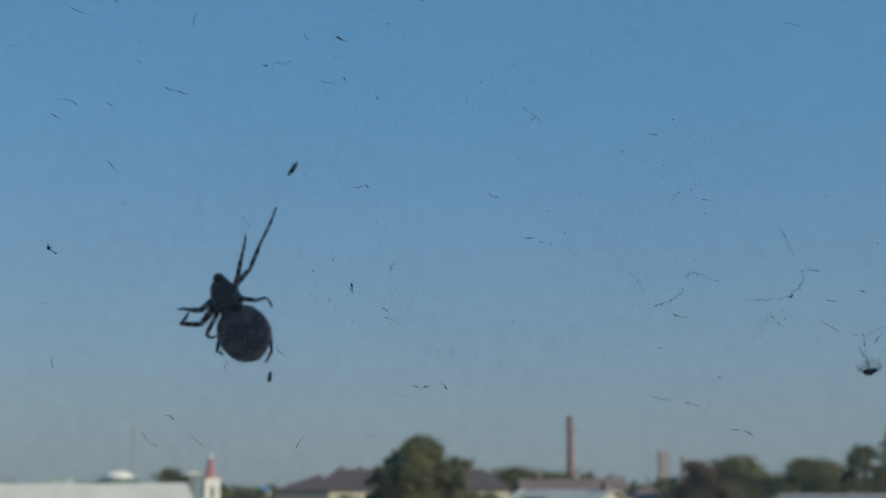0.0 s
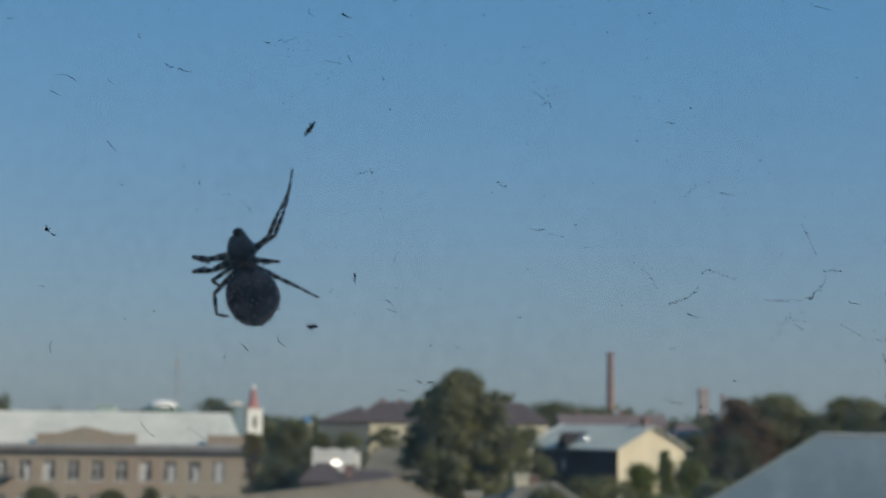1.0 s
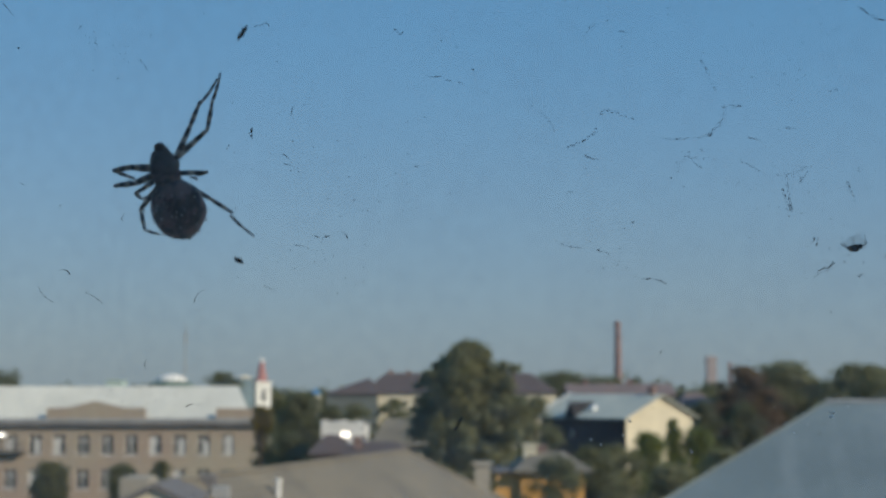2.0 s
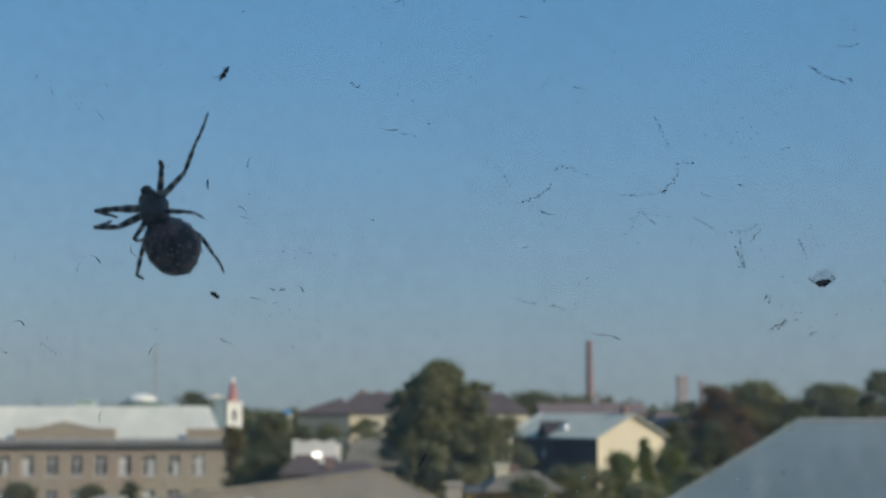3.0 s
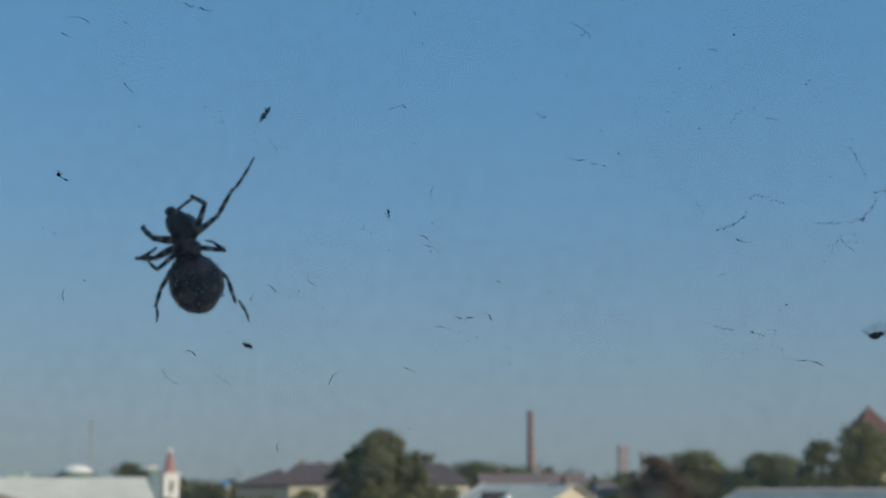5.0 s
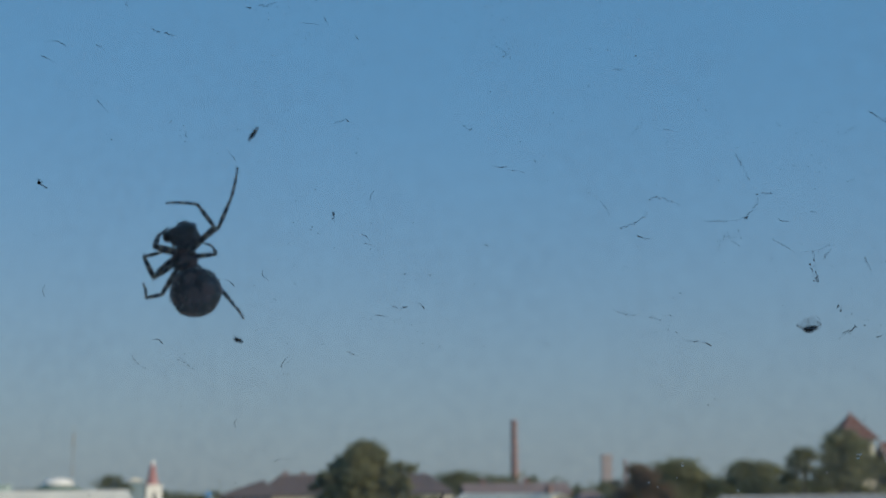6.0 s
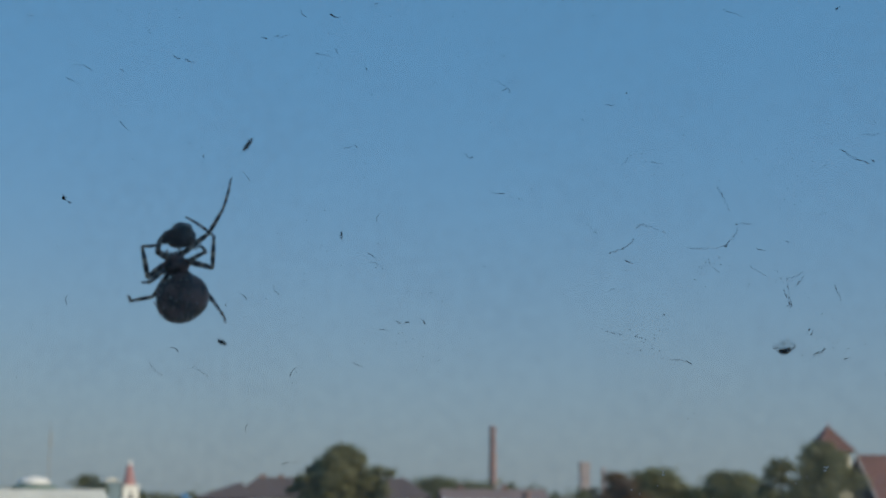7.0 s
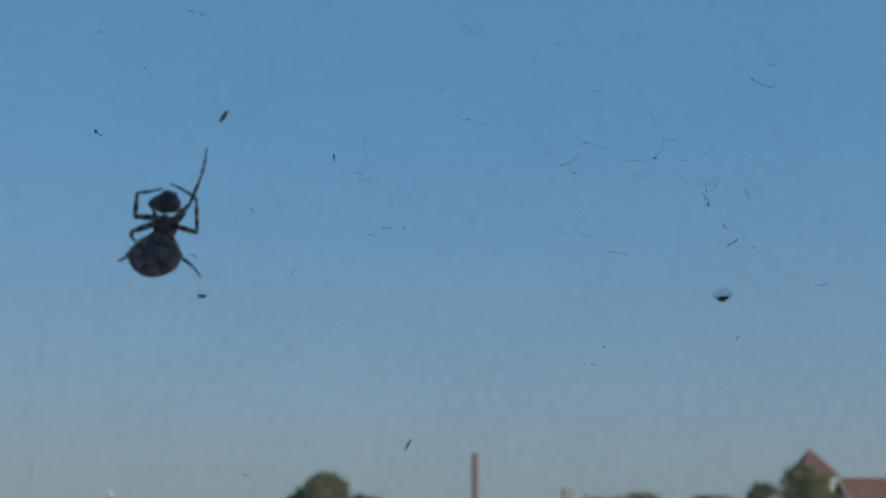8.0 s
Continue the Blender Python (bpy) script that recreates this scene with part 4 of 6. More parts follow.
def strand(u0, v0, u1, v1, sag, thick, beaded, seed):
    """A stuck fibre or row of crumbs from one place on the pane to another, bowed by sag (all in mm)."""
    rng = random.Random(seed)
    a, b = Vector((u0, v0)), Vector((u1, v1))
    d = b - a
    side = Vector((-d.y, d.x)).normalized() if d.length else Vector((0, 1))
    if side.y < 0:
        side = -side
    bm = bmesh.new()

    def at(f):
        return a + d * f + side * sag * 4 * f * (1 - f)

    if beaded:
        f = 0.0
        while f <= 1.0:
            c = at(f) + side * rng.gauss(0, 0.6) * thick
            for _ in range(rng.choice((1, 1, 2, 3, 4))):
                crumb(bm, c.x + rng.gauss(0, 0.35) * thick, c.y + rng.gauss(0, 0.35) * thick, thick * rng.uniform(0.2, 0.55), rng)
            e = at(min(1.0, f + rng.uniform(0.6, 2.0) * thick / max(d.length, 0.1))) + side * rng.gauss(0, 0.6) * thick
            if rng.random() < 0.5:
                tube([on_pane(c.x, c.y, thick * 0.3), on_pane(e.x, e.y, thick * 0.3)], [thick * 0.0002, thick * 0.00012], 4, bm)
            if rng.random() < 0.25:
                crumb(bm, c.x + rng.gauss(0, 3.0) * thick, c.y + rng.gauss(0, 3.0) * thick, thick * rng.uniform(0.15, 0.35), rng)
            f += rng.uniform(0.5, 2.6) * thick / max(d.length, 0.1)
    else:
        n = 12
        heavy = rng.random() < 0.5               # the fibre is thick at one end and fades out at the other
        pts, rad = [], []
        for i in range(n + 1):
            f = i / n
            p = at(f) + side * rng.gauss(0, 0.18) * thick
            g = f if heavy else 1 - f
            pts.append(on_pane(p.x, p.y, thick * 0.3))
            rad.append(thick * 0.0004 * (0.14 + 0.86 * g ** 1.6) * rng.uniform(0.75, 1.15) * min(1.0, 0.4 + 6 * min(f, 1 - f)))
            if g > 0.55 and rng.random() < 0.7:
                crumb(bm, p.x + rng.gauss(0, 0.3) * thick, p.y + rng.gauss(0, 0.3) * thick, thick * rng.uniform(0.2, 0.45), rng)
        tube(pts, rad, 5, bm)
    ob = part("dirt_strand", bm, GRIME)
    return tagged(ob, "crumbly dark fibre stuck to the dusty pane" if beaded else "thin dark fibre stuck to the dusty pane", "fibre", "fibres on the pane")


for _i, _s in enumerate([
    (4.75, 14.25, 5.67, 14.55, -0.06, 0.080, 1),
    (5.67, 14.55, 6.50, 15.24, -0.09, 0.070, 1),
    (6.71, 16.02, 7.15, 16.22, 0.06, 0.060, 1),
    (7.15, 16.22, 8.69, 15.50, 0.06, 0.066, 1),
    (12.72, 14.46, 13.43, 15.14, 0.00, 0.072, 1),
    (13.39, 14.89, 13.60, 15.80, 0.00, 0.060, 1),
    (5.81, 13.73, 6.78, 13.46, -0.09, 0.094, 0),
    (10.19, 14.46, 12.97, 14.60, -0.18, 0.068, 1),
    (13.55, 15.90, 14.55, 15.91, 0.12, 0.084, 1),
    (8.44, 6.91, 9.43, 6.68, -0.12, 0.066, 0),
    (9.88, 6.58, 10.26, 6.30, 0.00, 0.060, 0),
    (-14.92, 16.52, -14.76, 15.77, 0.00, 0.156, 0),
]):
    strand(*_s, 100 + _i)

for _i, _s in enumerate([
    (-3.82, 19.09, -2.64, 18.89, -0.10, 0.075, 0),
    (-2.37, 18.61, -1.30, 18.28, 0.07, 0.056, 1),
    (-12.76, 14.79, -12.18, 14.26, 0.07, 0.079, 0),
    (-10.78, 9.83, -10.33, 9.62, 0.00, 0.091, 0),
    (-10.12, 9.58, -9.70, 9.70, 0.00, 0.103, 0),
    (-8.94, 9.94, -8.49, 9.47, 0.07, 0.089, 0),
    (-28.37, 7.97, -27.34, 7.84, 0.28, 0.095, 0),
    (20.72, 21.03, 21.85, 20.25, -0.09, 0.070, 1),
    (16.54, 11.35, 16.75, 10.81, 0.00, 0.080, 1),
    (16.67, 10.96, 16.95, 10.11, 0.00, 0.098, 1),
    (18.22, 6.69, 18.69, 6.97, 0.00, 0.091, 1),
    (18.68, 6.91, 19.09, 7.25, 0.00, 0.087, 1),
]):
    strand(*_s, 200 + _i)

for _i, _s in enumerate([
    (7.79, 20.73, 8.72, 20.54, -0.03, 0.057, 0),
    (10.95, 12.57, 11.49, 13.53, 0.00, 0.041, 1),
    (11.58, 13.38, 12.25, 12.67, 0.00, 0.059, 1),
    (14.33, 12.95, 15.42, 12.36, 0.00, 0.053, 1),
    (16.25, 12.11, 17.85, 12.50, -0.17, 0.048, 1),
    (6.42, 8.33, 7.18, 8.06, 0.06, 0.051, 1),
    (-22.87, 12.20, -22.09, 11.66, 0.08, 0.099, 0),
    (-18.57, 5.86, -17.56, 6.65, 0.28, 0.069, 0),
    (-26.06, 6.79, -24.99, 6.02, 0.00, 0.057, 1),
    (-5.60, 21.96, -5.08, 21.68, 0.00, 0.080, 1),
    (16.79, 14.66, 17.31, 14.57, 0.00, 0.064, 0),
    (-0.96, 7.06, -0.08, 6.73, 0.06, 0.044, 1),
]):
    strand(*_s, 300 + _i)

for _i, _s in enumerate([
    (-13.89, 6.85, -13.03, 6.44, 0.00, 0.048, 1),
    (4.70, 11.48, 5.11, 11.65, 0.12, 0.056, 0),
    (20.26, 6.53, 20.68, 6.64, 0.00, 0.084, 0),
    (17.96, 8.34, 18.14, 8.63, 0.00, 0.117, 0),
    (-15.00, 22.81, -13.90, 23.01, 0.00, 0.054, 1),
    (-14.02, 23.16, -13.79, 22.83, 0.00, 0.089, 0),
    (-21.71, 32.08, -21.10, 31.91, -0.08, 0.108, 0),
    (-20.49, 32.01, -19.17, 32.16, -0.12, 0.071, 1),
    (-16.11, 33.50, -15.24, 33.17, -0.12, 0.181, 0),
    (-27.78, 30.65, -26.80, 30.35, -0.09, 0.112, 0),
    (-28.98, 31.05, -28.20, 30.68, 0.00, 0.072, 1),
    (-37.55, 30.76, -35.64, 30.23, 0.28, 0.083, 0),
]):
    strand(*_s, 400 + _i)

for _i, _s in enumerate([
    (-37.73, 29.78, -36.53, 29.11, 0.00, 0.083, 0),
    (-33.02, 25.95, -31.93, 24.77, 0.00, 0.077, 0),
    (-37.54, 20.06, -37.17, 19.77, 0.00, 0.264, 0),
    (-37.26, 19.89, -36.76, 19.57, 0.00, 0.115, 0),
    (-13.38, 29.26, -13.11, 28.80, 0.00, 0.069, 0),
    (-3.44, 27.46, -2.21, 26.46, 0.11, 0.049, 1),
]):
    strand(*_s, 500 + _i)


for _i, _s in enumerate([
    (20.81, 20.90, 21.37, 20.36, 0.06, 0.090, 0),
    (21.31, 20.43, 22.06, 20.12, -0.05, 0.095, 0),
    (21.83, 20.20, 22.51, 19.87, 0.03, 0.095, 0),
    (22.58, 20.23, 22.89, 19.96, 0.03, 0.100, 0),
    (22.32, 21.88, 23.31, 21.98, 0.00, 0.080, 1),
    (18.29, 6.80, 18.64, 7.04, 0.02, 0.095, 0),
    (18.90, 7.12, 19.11, 7.32, 0.00, 0.090, 0),
    (18.20, 8.18, 18.33, 8.53, 0.02, 0.100, 0),
    (12.33, 18.67, 12.75, 18.01, 0.00, 0.070, 1),
    (12.69, 18.01, 13.12, 16.93, 0.00, 0.070, 1),
    (16.82, 12.04, 16.84, 10.96, 0.00, 0.070, 1),
    (4.29, 8.80, 5.57, 8.51, -0.08, 0.055, 1),
]):
    strand(*_s, 600 + _i)

for _i, _s in enumerate([
    (9.39, 6.65, 10.25, 6.35, 0.05, 0.070, 0),
    (5.82, 20.57, 6.43, 21.25, 0.00, 0.060, 1),
    (19.06, 19.53, 19.82, 19.91, 0.05, 0.055, 1),
    (19.89, 11.60, 20.28, 10.52, 0.00, 0.060, 1),
    (17.40, 11.55, 17.96, 12.30, 0.00, 0.060, 1),
    (-12.68, 14.18, -11.64, 13.79, 0.05, 0.055, 0),
    (-11.89, 9.21, -10.73, 8.84, 0.08, 0.050, 0),
    (-29.63, 7.04, -28.57, 6.14, -0.10, 0.055, 1),
    (-22.81, 21.40, -22.15, 20.66, 0.06, 0.060, 0),
    (-36.52, 37.65, -34.40, 36.94, -0.15, 0.075, 0),
    (-33.55, 38.13, -32.75, 37.64, 0.05, 0.080, 0),
    (-15.63, 30.66, -15.33, 30.06, 0.02, 0.080, 0),
    (-17.25, 30.45, -16.02, 30.11, 0.00, 0.055, 1),
]):
    strand(*_s, 700 + _i)

for _i, _s in enumerate([
    (13.30, 31.49, 14.56, 30.93, 0.10, 0.060, 0),
    (16.80, 11.05, 17.03, 10.13, 0.03, 0.070, 0),
    (-33.2, 30.2, -32.5, 29.6, 0.05, 0.060, 0),
    (3.27, 16.39, 4.08, 15.19, 0.10, 0.040, 1),
]):
    strand(*_s, 800 + _i)


def specks():
    rng = random.Random(31)
    bm = bmesh.new()
    for u, v, r in (
            (-22.64, 21.37, 0.043), (-13.11, 21.60, 0.041), (-4.78, 16.27, 0.052), (-3.74, 24.21, 0.040), (-0.76, 19.13, 0.052), (0.05, 17.74, 0.045),
            (3.02, 24.06, 0.039), (-7.45, 14.32, 0.039), (-8.44, 13.17, 0.033), (-8.02, 11.78, 0.052), (-7.57, 11.14, 0.033), (-7.23, 11.13, 0.033),
            (-4.14, 13.58, 0.052), (-4.54, 11.62, 0.039), (-2.14, 11.92, 0.032), (4.18, 8.91, 0.037), (4.59, 14.19, 0.025), (7.27, 13.32, 0.037),
            (10.61, 12.19, 0.056), (12.69, 18.00, 0.038), (11.84, 11.16, 0.031), (8.42, 9.81, 0.050), (12.38, 9.35, 0.031), (13.61, 11.76, 0.031),
            (14.76, 8.75, 0.043), (19.37, 16.55, 0.037), (12.72, 14.46, 0.087), (15.81, 10.42, 0.037),):
        crumb(bm, u, v, r, rng)
    for u, v, r in (
            (16.75, 10.21, 0.049), (17.75, 8.19, 0.037), (19.41, 8.01, 0.037), (17.62, 6.44, 0.031), (-6.36, 8.70, 0.032), (-5.18, 8.42, 0.039),
            (-4.34, 9.29, 0.032), (-12.21, 13.76, 0.040), (-11.71, 13.67, 0.040), (-12.68, 26.90, 0.056), (-2.60, 26.69, 0.053), (-5.09, 27.09,
            0.040), (8.08, 7.31, 0.049), (8.25, 6.76, 0.037), (20.94, 31.16, 0.185), (15.36, 0.60, 0.047), (-22.23, 11.83, 0.051), (-5.28, 21.67,
            0.050), (-2.76, 26.62, 0.050), (-0.12, 17.71, 0.041), (14.78, 8.74, 0.047), (18.34, 8.58, 0.048), (-13.25, 21.69, 0.048), (-4.24, 13.61,
            0.038), (-4.83, 16.23, 0.031), (15.22, 0.87, 0.045), (13.82, 3.74, 0.045), (19.50, 16.55, 0.046),):
        crumb(bm, u, v, r, rng)
    for u, v, r in (
            (-28.70, 34.79, 0.049), (0.25, 29.19, 0.044), (-5.07, 21.68, 0.058), (-0.72, 19.08, 0.043), (-1.64, 30.26, 0.037), (-12.71, 31.78, 0.046),
            (3.04, 24.11, 0.036), (-34.56, 23.10, 0.041), (-31.74, 22.85, 0.065), (-31.05, 13.79, 0.048), (-28.95, 14.30, 0.047), (-30.76, 17.09,
            0.040), (-18.96, 8.62, 0.037), (8.50, 9.80, 0.042), (-31.17, 13.85, 0.046), (-8.13, 11.79, 0.041), (-3.69, 24.19, 0.041), (-1.49, 30.14,
            0.042), (-0.69, 19.14, 0.040), (2.95, 24.04, 0.040), (-30.32, 26.68, 0.047), (-22.62, 21.37, 0.037), (18.71, 6.94, 0.056), (14.55, 2.15,
            0.056), (12.80, 14.50, 0.095), (-14.93, 16.08, 0.079),):
        crumb(bm, u, v, r, rng)
    for u, v, s in (
            (12.0, 13.2, 0.75), (14.8, 12.6, 0.85), (16.8, 11.9, 0.95), (16.8, 10.4, 0.68), (18.6, 6.9, 0.75), (19.4, 8.3, 0.82), (20.1, 11.5, 0.82),
            (-8.6, 7.4, 1.19), (-10.0, 9.0, 0.85), (-7.2, 7.4, 1.02), (-25.7, 6.5, 0.85), (-17.8, 5.9, 1.02), (-7.9, 11.9, 1.19), (-5.2, 11.7, 1.02),
            (3.6, 16.9, 1.02), (7.0, 8.2, 0.68), (20.3, 6.8, 0.68), (11.1, 13.1, 0.68), (-31.9, 22.7, 0.75), (-16.5, 29.5, 0.68),
            (-17.9, 31.8, 1.02), (-3.6, 27.5, 1.02)):
        for _ in range(20):
            crumb(bm, rng.gauss(u, s), rng.gauss(v, s * 0.7), 0.014 + 0.036 * rng.random() ** 2.2, rng)
    tagged(part("dirt_specks", bm, GRIME), "dark grains of dirt stuck to the pane", "dirt", kind="stuff")
    bm = bmesh.new()
    seats = [(rng.uniform(-58, 36), rng.uniform(-16, 42)) for _ in range(60)]
    for i in range(4200):
        if i % 3:
            s = rng.choice(seats)
            u, v = rng.gauss(s[0], 2.2), rng.gauss(s[1], 1.6)
        else:
            u, v = rng.uniform(-60, 38), rng.uniform(-18, 44)
        crumb(bm, u, v, 0.016 + 0.036 * rng.random() ** 2.4, rng)
    tagged(part("dust_specks", bm, GRIME_LIT), "fine grey dust grains scattered over the pane", "dust", kind="stuff")
    bm = bmesh.new()
    for _ in range(26):
        s = rng.choice(seats)
        u, v, a = rng.gauss(s[0], 2), rng.gauss(s[1], 2), rng.uniform(0, 3.14)
        L = rng.uniform(0.3, 1.1)
        pts = [on_pane(u + L * (f - 0.5) * math.cos(a) + 0.12 * math.sin(5 * f + a), v + L * (f - 0.5) * math.sin(a) + 0.1 * math.cos(4 * f), 0.02) for f in (0, 0.25, 0.5, 0.75, 1)]
        tube(pts, [0.000012, 0.00002, 0.000022, 0.000018, 0.00001], 4, bm)
    tagged(part("lint", bm, GRIME_PALE), "fine scattered lint on the pane", "lint", kind="stuff")


specks()


def sparkles():
    """A few pale grains against the dark trees and roofs, the sparkle of sunlit dust put into their colour."""
    rng = random.Random(19)
    bm = bmesh.new()
    for u, v, r in (
            (18.77, -0.64, 0.14), (16.36, -1.09, 0.046), (16.82, -1.68, 0.049), (17.52, -1.21, 0.037), (18.30, -4.38, 0.049), (18.19, -4.03, 0.037),
            (8.11, -0.98, 0.100), (5.96, -2.16, 0.056), (6.53, -2.40, 0.056), (7.73, -1.90, 0.050), (11.44, -2.68, 0.062), (15.80, -0.30, 0.037),
            (19.55, -0.29, 0.031)):
        for _ in range(3):
            crumb(bm, rng.gauss(u, r * 0.6), rng.gauss(v, r * 0.8), r * rng.uniform(0.5, 1.0), rng)
    tagged(part("pale_grains", bm, GLINT_GRAIN), "pale grains with painted-in sparkle on the dusty pane", "dried drops", kind="stuff")


sparkles()


# ---- the web and what hangs in it ----
def build_web():
    """Silk too fine to show, which holds spider and scraps."""
    bm = bmesh.new()
    hub = (-39.0, 29.0)
    for i in range(14):
        a = 6.283 * i / 14
        e = (hub[0] + 650 * math.cos(a), hub[1] + 650 * math.sin(a))
        tube([on_web(*hub, 0.8), on_web(max(-540, min(540, e[0])), max(-420, min(820, e[1])), 0.8)], [2.5e-6] * 2, 3, bm)
    for p in ((46.2, 16.8), (-30.0, 47.7), (-31.0, 18.4), (-1.3, -3.5)):
        tube([on_web(*hub, 0.8), on_web(*p, 0.8), on_web(p[0] * 3, p[1] + (p[1] - hub[1]) * 3, 0.8)], [2.5e-6] * 3, 3, bm)
    tagged(part("spider_web", bm, SILK), "hair-fine silk threads outside the pane", "web", kind="stuff")


build_web()


def limb(name, length, r0, r1, parent, swell=0.25, seed=0, bow=0.0):
    """One leg joint along +y from its own origin, with a scatter of short bristles (mm)."""
    rng = random.Random(seed)
    n = 9
    pts, rad = [], []
    for i in range(n):
        f = i / (n - 1)
        pts.append((bow * math.sin(math.pi * f) / 1000, length * f / 1000, 0))
        rad.append((r0 + (r1 - r0) * f) * (1 + swell * math.sin(math.pi * min(1, f * 1.5)) - 0.12 * math.cos(6.283 * f)) / 1000)
    bm = tube(pts, rad, 10)
    for _ in range(int(length * 9)):
        f = rng.uniform(0.05, 0.97)
        a = rng.uniform(0, 6.283)
        c = Vector((bow * math.sin(math.pi * f) / 1000, length * f / 1000, 0))
        o = Vector((math.cos(a), 0, math.sin(a)))
        r = (r0 + (r1 - r0) * f) / 1000
        L = rng.uniform(0.25, 0.5) / 1000
        tube([c + o * r * 0.8, c + o * (r + L * 0.5) + Vector((0, L * 0.7, 0))], [0.000012, 0.000004], 3, bm)
    return part(name, bm, LEG, parent, smooth=True)


HIPS = dict(R1=(0.75, 1.35), R2=(0.95, 0.75), R3=(1.0, 0.1), R4=(0.85, -0.5), L1=(-0.75, 1.35), L2=(-0.95, 0.75), L3=(-1.0, 0.1), L4=(-0.85, -0.5))
# which way each joint leans: towards (+1) or away from (-1) the pane
LEAN = dict(R1=(-1, 1, 1), R2=(1, 1, -1), R3=(1, -1, -1), R4=(-1, 1, -1), L1=(1, -1, -1), L2=(-1, 1, -1), L3=(1, -1, 1), L4=(-1, 1, 1))
SPIDER = {}


def joint_lengths(side, rows):
    h = Vector(HIPS[side])
    out = [0.0, 0.0, 0.0]
    for r in rows:
        p = [h, Vector(r[1:3]), Vector(r[3:5]), Vector(r[5:7])]
        for i in range(3):
            out[i] = max(out[i], (p[i + 1] - p[i]).length)
    return [x * 1.01 for x in out]


def leg(side, rows):
    """Builds one leg of three joints and moves it. rows: seconds, then knee, ankle and tip in mm, seen flat, in the spider's own frame."""
    spider = SPIDER["thing"]
    ls = joint_lengths(side, rows)
    big = 1.22 if side in ("L1", "L2") else 1.0 if side[1] in "12" else (0.8 if side[1] == "3" else 0.95)
    seed = sum(map(ord, side))
    femur = limb("leg", ls[0], 0.42 * big, 0.35 * big, spider, 0.06, seed)
    tibia = limb("tibia", ls[1], 0.31 * big, 0.23 * big, femur, 0.06, seed + 1)
    tarsus = limb("tarsus", ls[2], 0.22 * big, 0.13 * big, femur, 0.03, seed + 2, 0.15)
    keys = ([], [], [])
    for r in rows:
        p = [Vector((*HIPS[side], -0.2))]
        mats = []
        for i in range(3):
            flat = Vector((*r[1 + 2 * i:3 + 2 * i], 0)) - Vector((p[i].x, p[i].y, 0))
            dz = math.sqrt(max(0.0, ls[i] ** 2 - flat.length_squared)) * LEAN[side][i]
            d = Vector((flat.x, flat.y, dz)).normalized()
            p.append(p[i] + d * ls[i])
            mats.append(Matrix.Translation(p[i] / 1000) @ Vector((0, 1, 0)).rotation_difference(d).to_matrix().to_4x4())
        inv = mats[0].inverted()
        for k, m in zip(keys, (mats[0], inv @ mats[1], inv @ mats[2])):
            k.append((r[0], m))
    for ob, k in zip((femur, tibia, tarsus), keys):
        walk(ob, k)


def build_spider():
    s = thing("spider", "dark orb-weaving spider with ringed legs gripping its prey", "spider")
    SPIDER["thing"] = s
    bm = blob(2.2e-3, 1.65e-3, 1.35e-3, 3, 0.1, 1.4, 24, 0.25)
    for v in bm.verts:                       # a groove behind the raised head
        v.co.y += 0.15e-3
        g = math.exp(-((v.co.y - 0.9e-3) / 0.35e-3) ** 2)
        v.co.z *= 1 - 0.18 * g
        v.co.x *= 1 - 0.08 * g
    part("cephalothorax", bm, CHITIN, s, smooth=True)
    bm = blob(3.58e-3, 3.98e-3, 3.3e-3, 8, 0.06, 1.8, 40, -0.02)
    for v in bm.verts:
        if v.co.y < -3.2e-3 and abs(v.co.x) < 1e-3:
            v.co.y -= 0.2e-3
    rng = random.Random(9)
    for _ in range(420):
        d = Vector((rng.gauss(0, 1), rng.gauss(0, 1), rng.gauss(0, 1))).normalized()
        c = Vector((d.x * 3.7e-3, d.y * 4.2e-3, d.z * 3.25e-3))
        tube([c, c + (d + Vector((0, -0.5, 0))) * rng.uniform(0.1e-3, 0.26e-3)], [0.000016, 0.000006], 3, bm)
    ab = part("abdomen", bm, CHITIN, s, "swollen dark mottled abdomen", smooth=True)
    SPIDER["abdomen"] = ab
    bm = bmesh.new()
    for _ in range(80):                     # short flecks whose pale colour paints glints on the body
        d = Vector((rng.gauss(0, 1), rng.gauss(0, 1), rng.gauss(0, 1))).normalized()
        c = Vector((d.x * 3.6e-3, d.y * 4.1e-3, d.z * 3.2e-3))
        tube([c, c + (d + Vector((0, -0.8, 0))) * rng.uniform(0.12e-3, 0.3e-3)], [0.00014, 0.00006], 4, bm)
    part("abdomen_flecks", bm, GLINT_FLECK, ab, "short pale flecks painted as glints")
    part("waist", tube([(0, -0.3e-3, 0), (0, -1.6e-3, 0)], [0.7e-3, 0.8e-3], 10), CHITIN, s, smooth=True)
    for sx in (-1, 1):
        part("palp", tube([(sx * 0.5e-3, 1.3e-3, 0.3e-3), (sx * 0.95e-3, 1.9e-3, 0.6e-3), (sx * 0.8e-3, 2.6e-3, 0.5e-3)], [0.26e-3, 0.23e-3, 0.15e-3], 8), LEG, s, smooth=True)
        part("fang_base", tube([(sx * 0.32e-3, 1.35e-3, -0.1e-3), (sx * 0.36e-3, 1.8e-3, -0.15e-3), (sx * 0.25e-3, 2.15e-3, -0.1e-3)], [0.34e-3, 0.3e-3, 0.12e-3], 8), CHITIN, s, smooth=True)
    part("spinnerets", tube([(0, -3.9e-3, -0.6e-3), (0, -4.5e-3, -0.8e-3)], [0.5e-3, 0.15e-3], 8), CHITIN, ab, smooth=True)


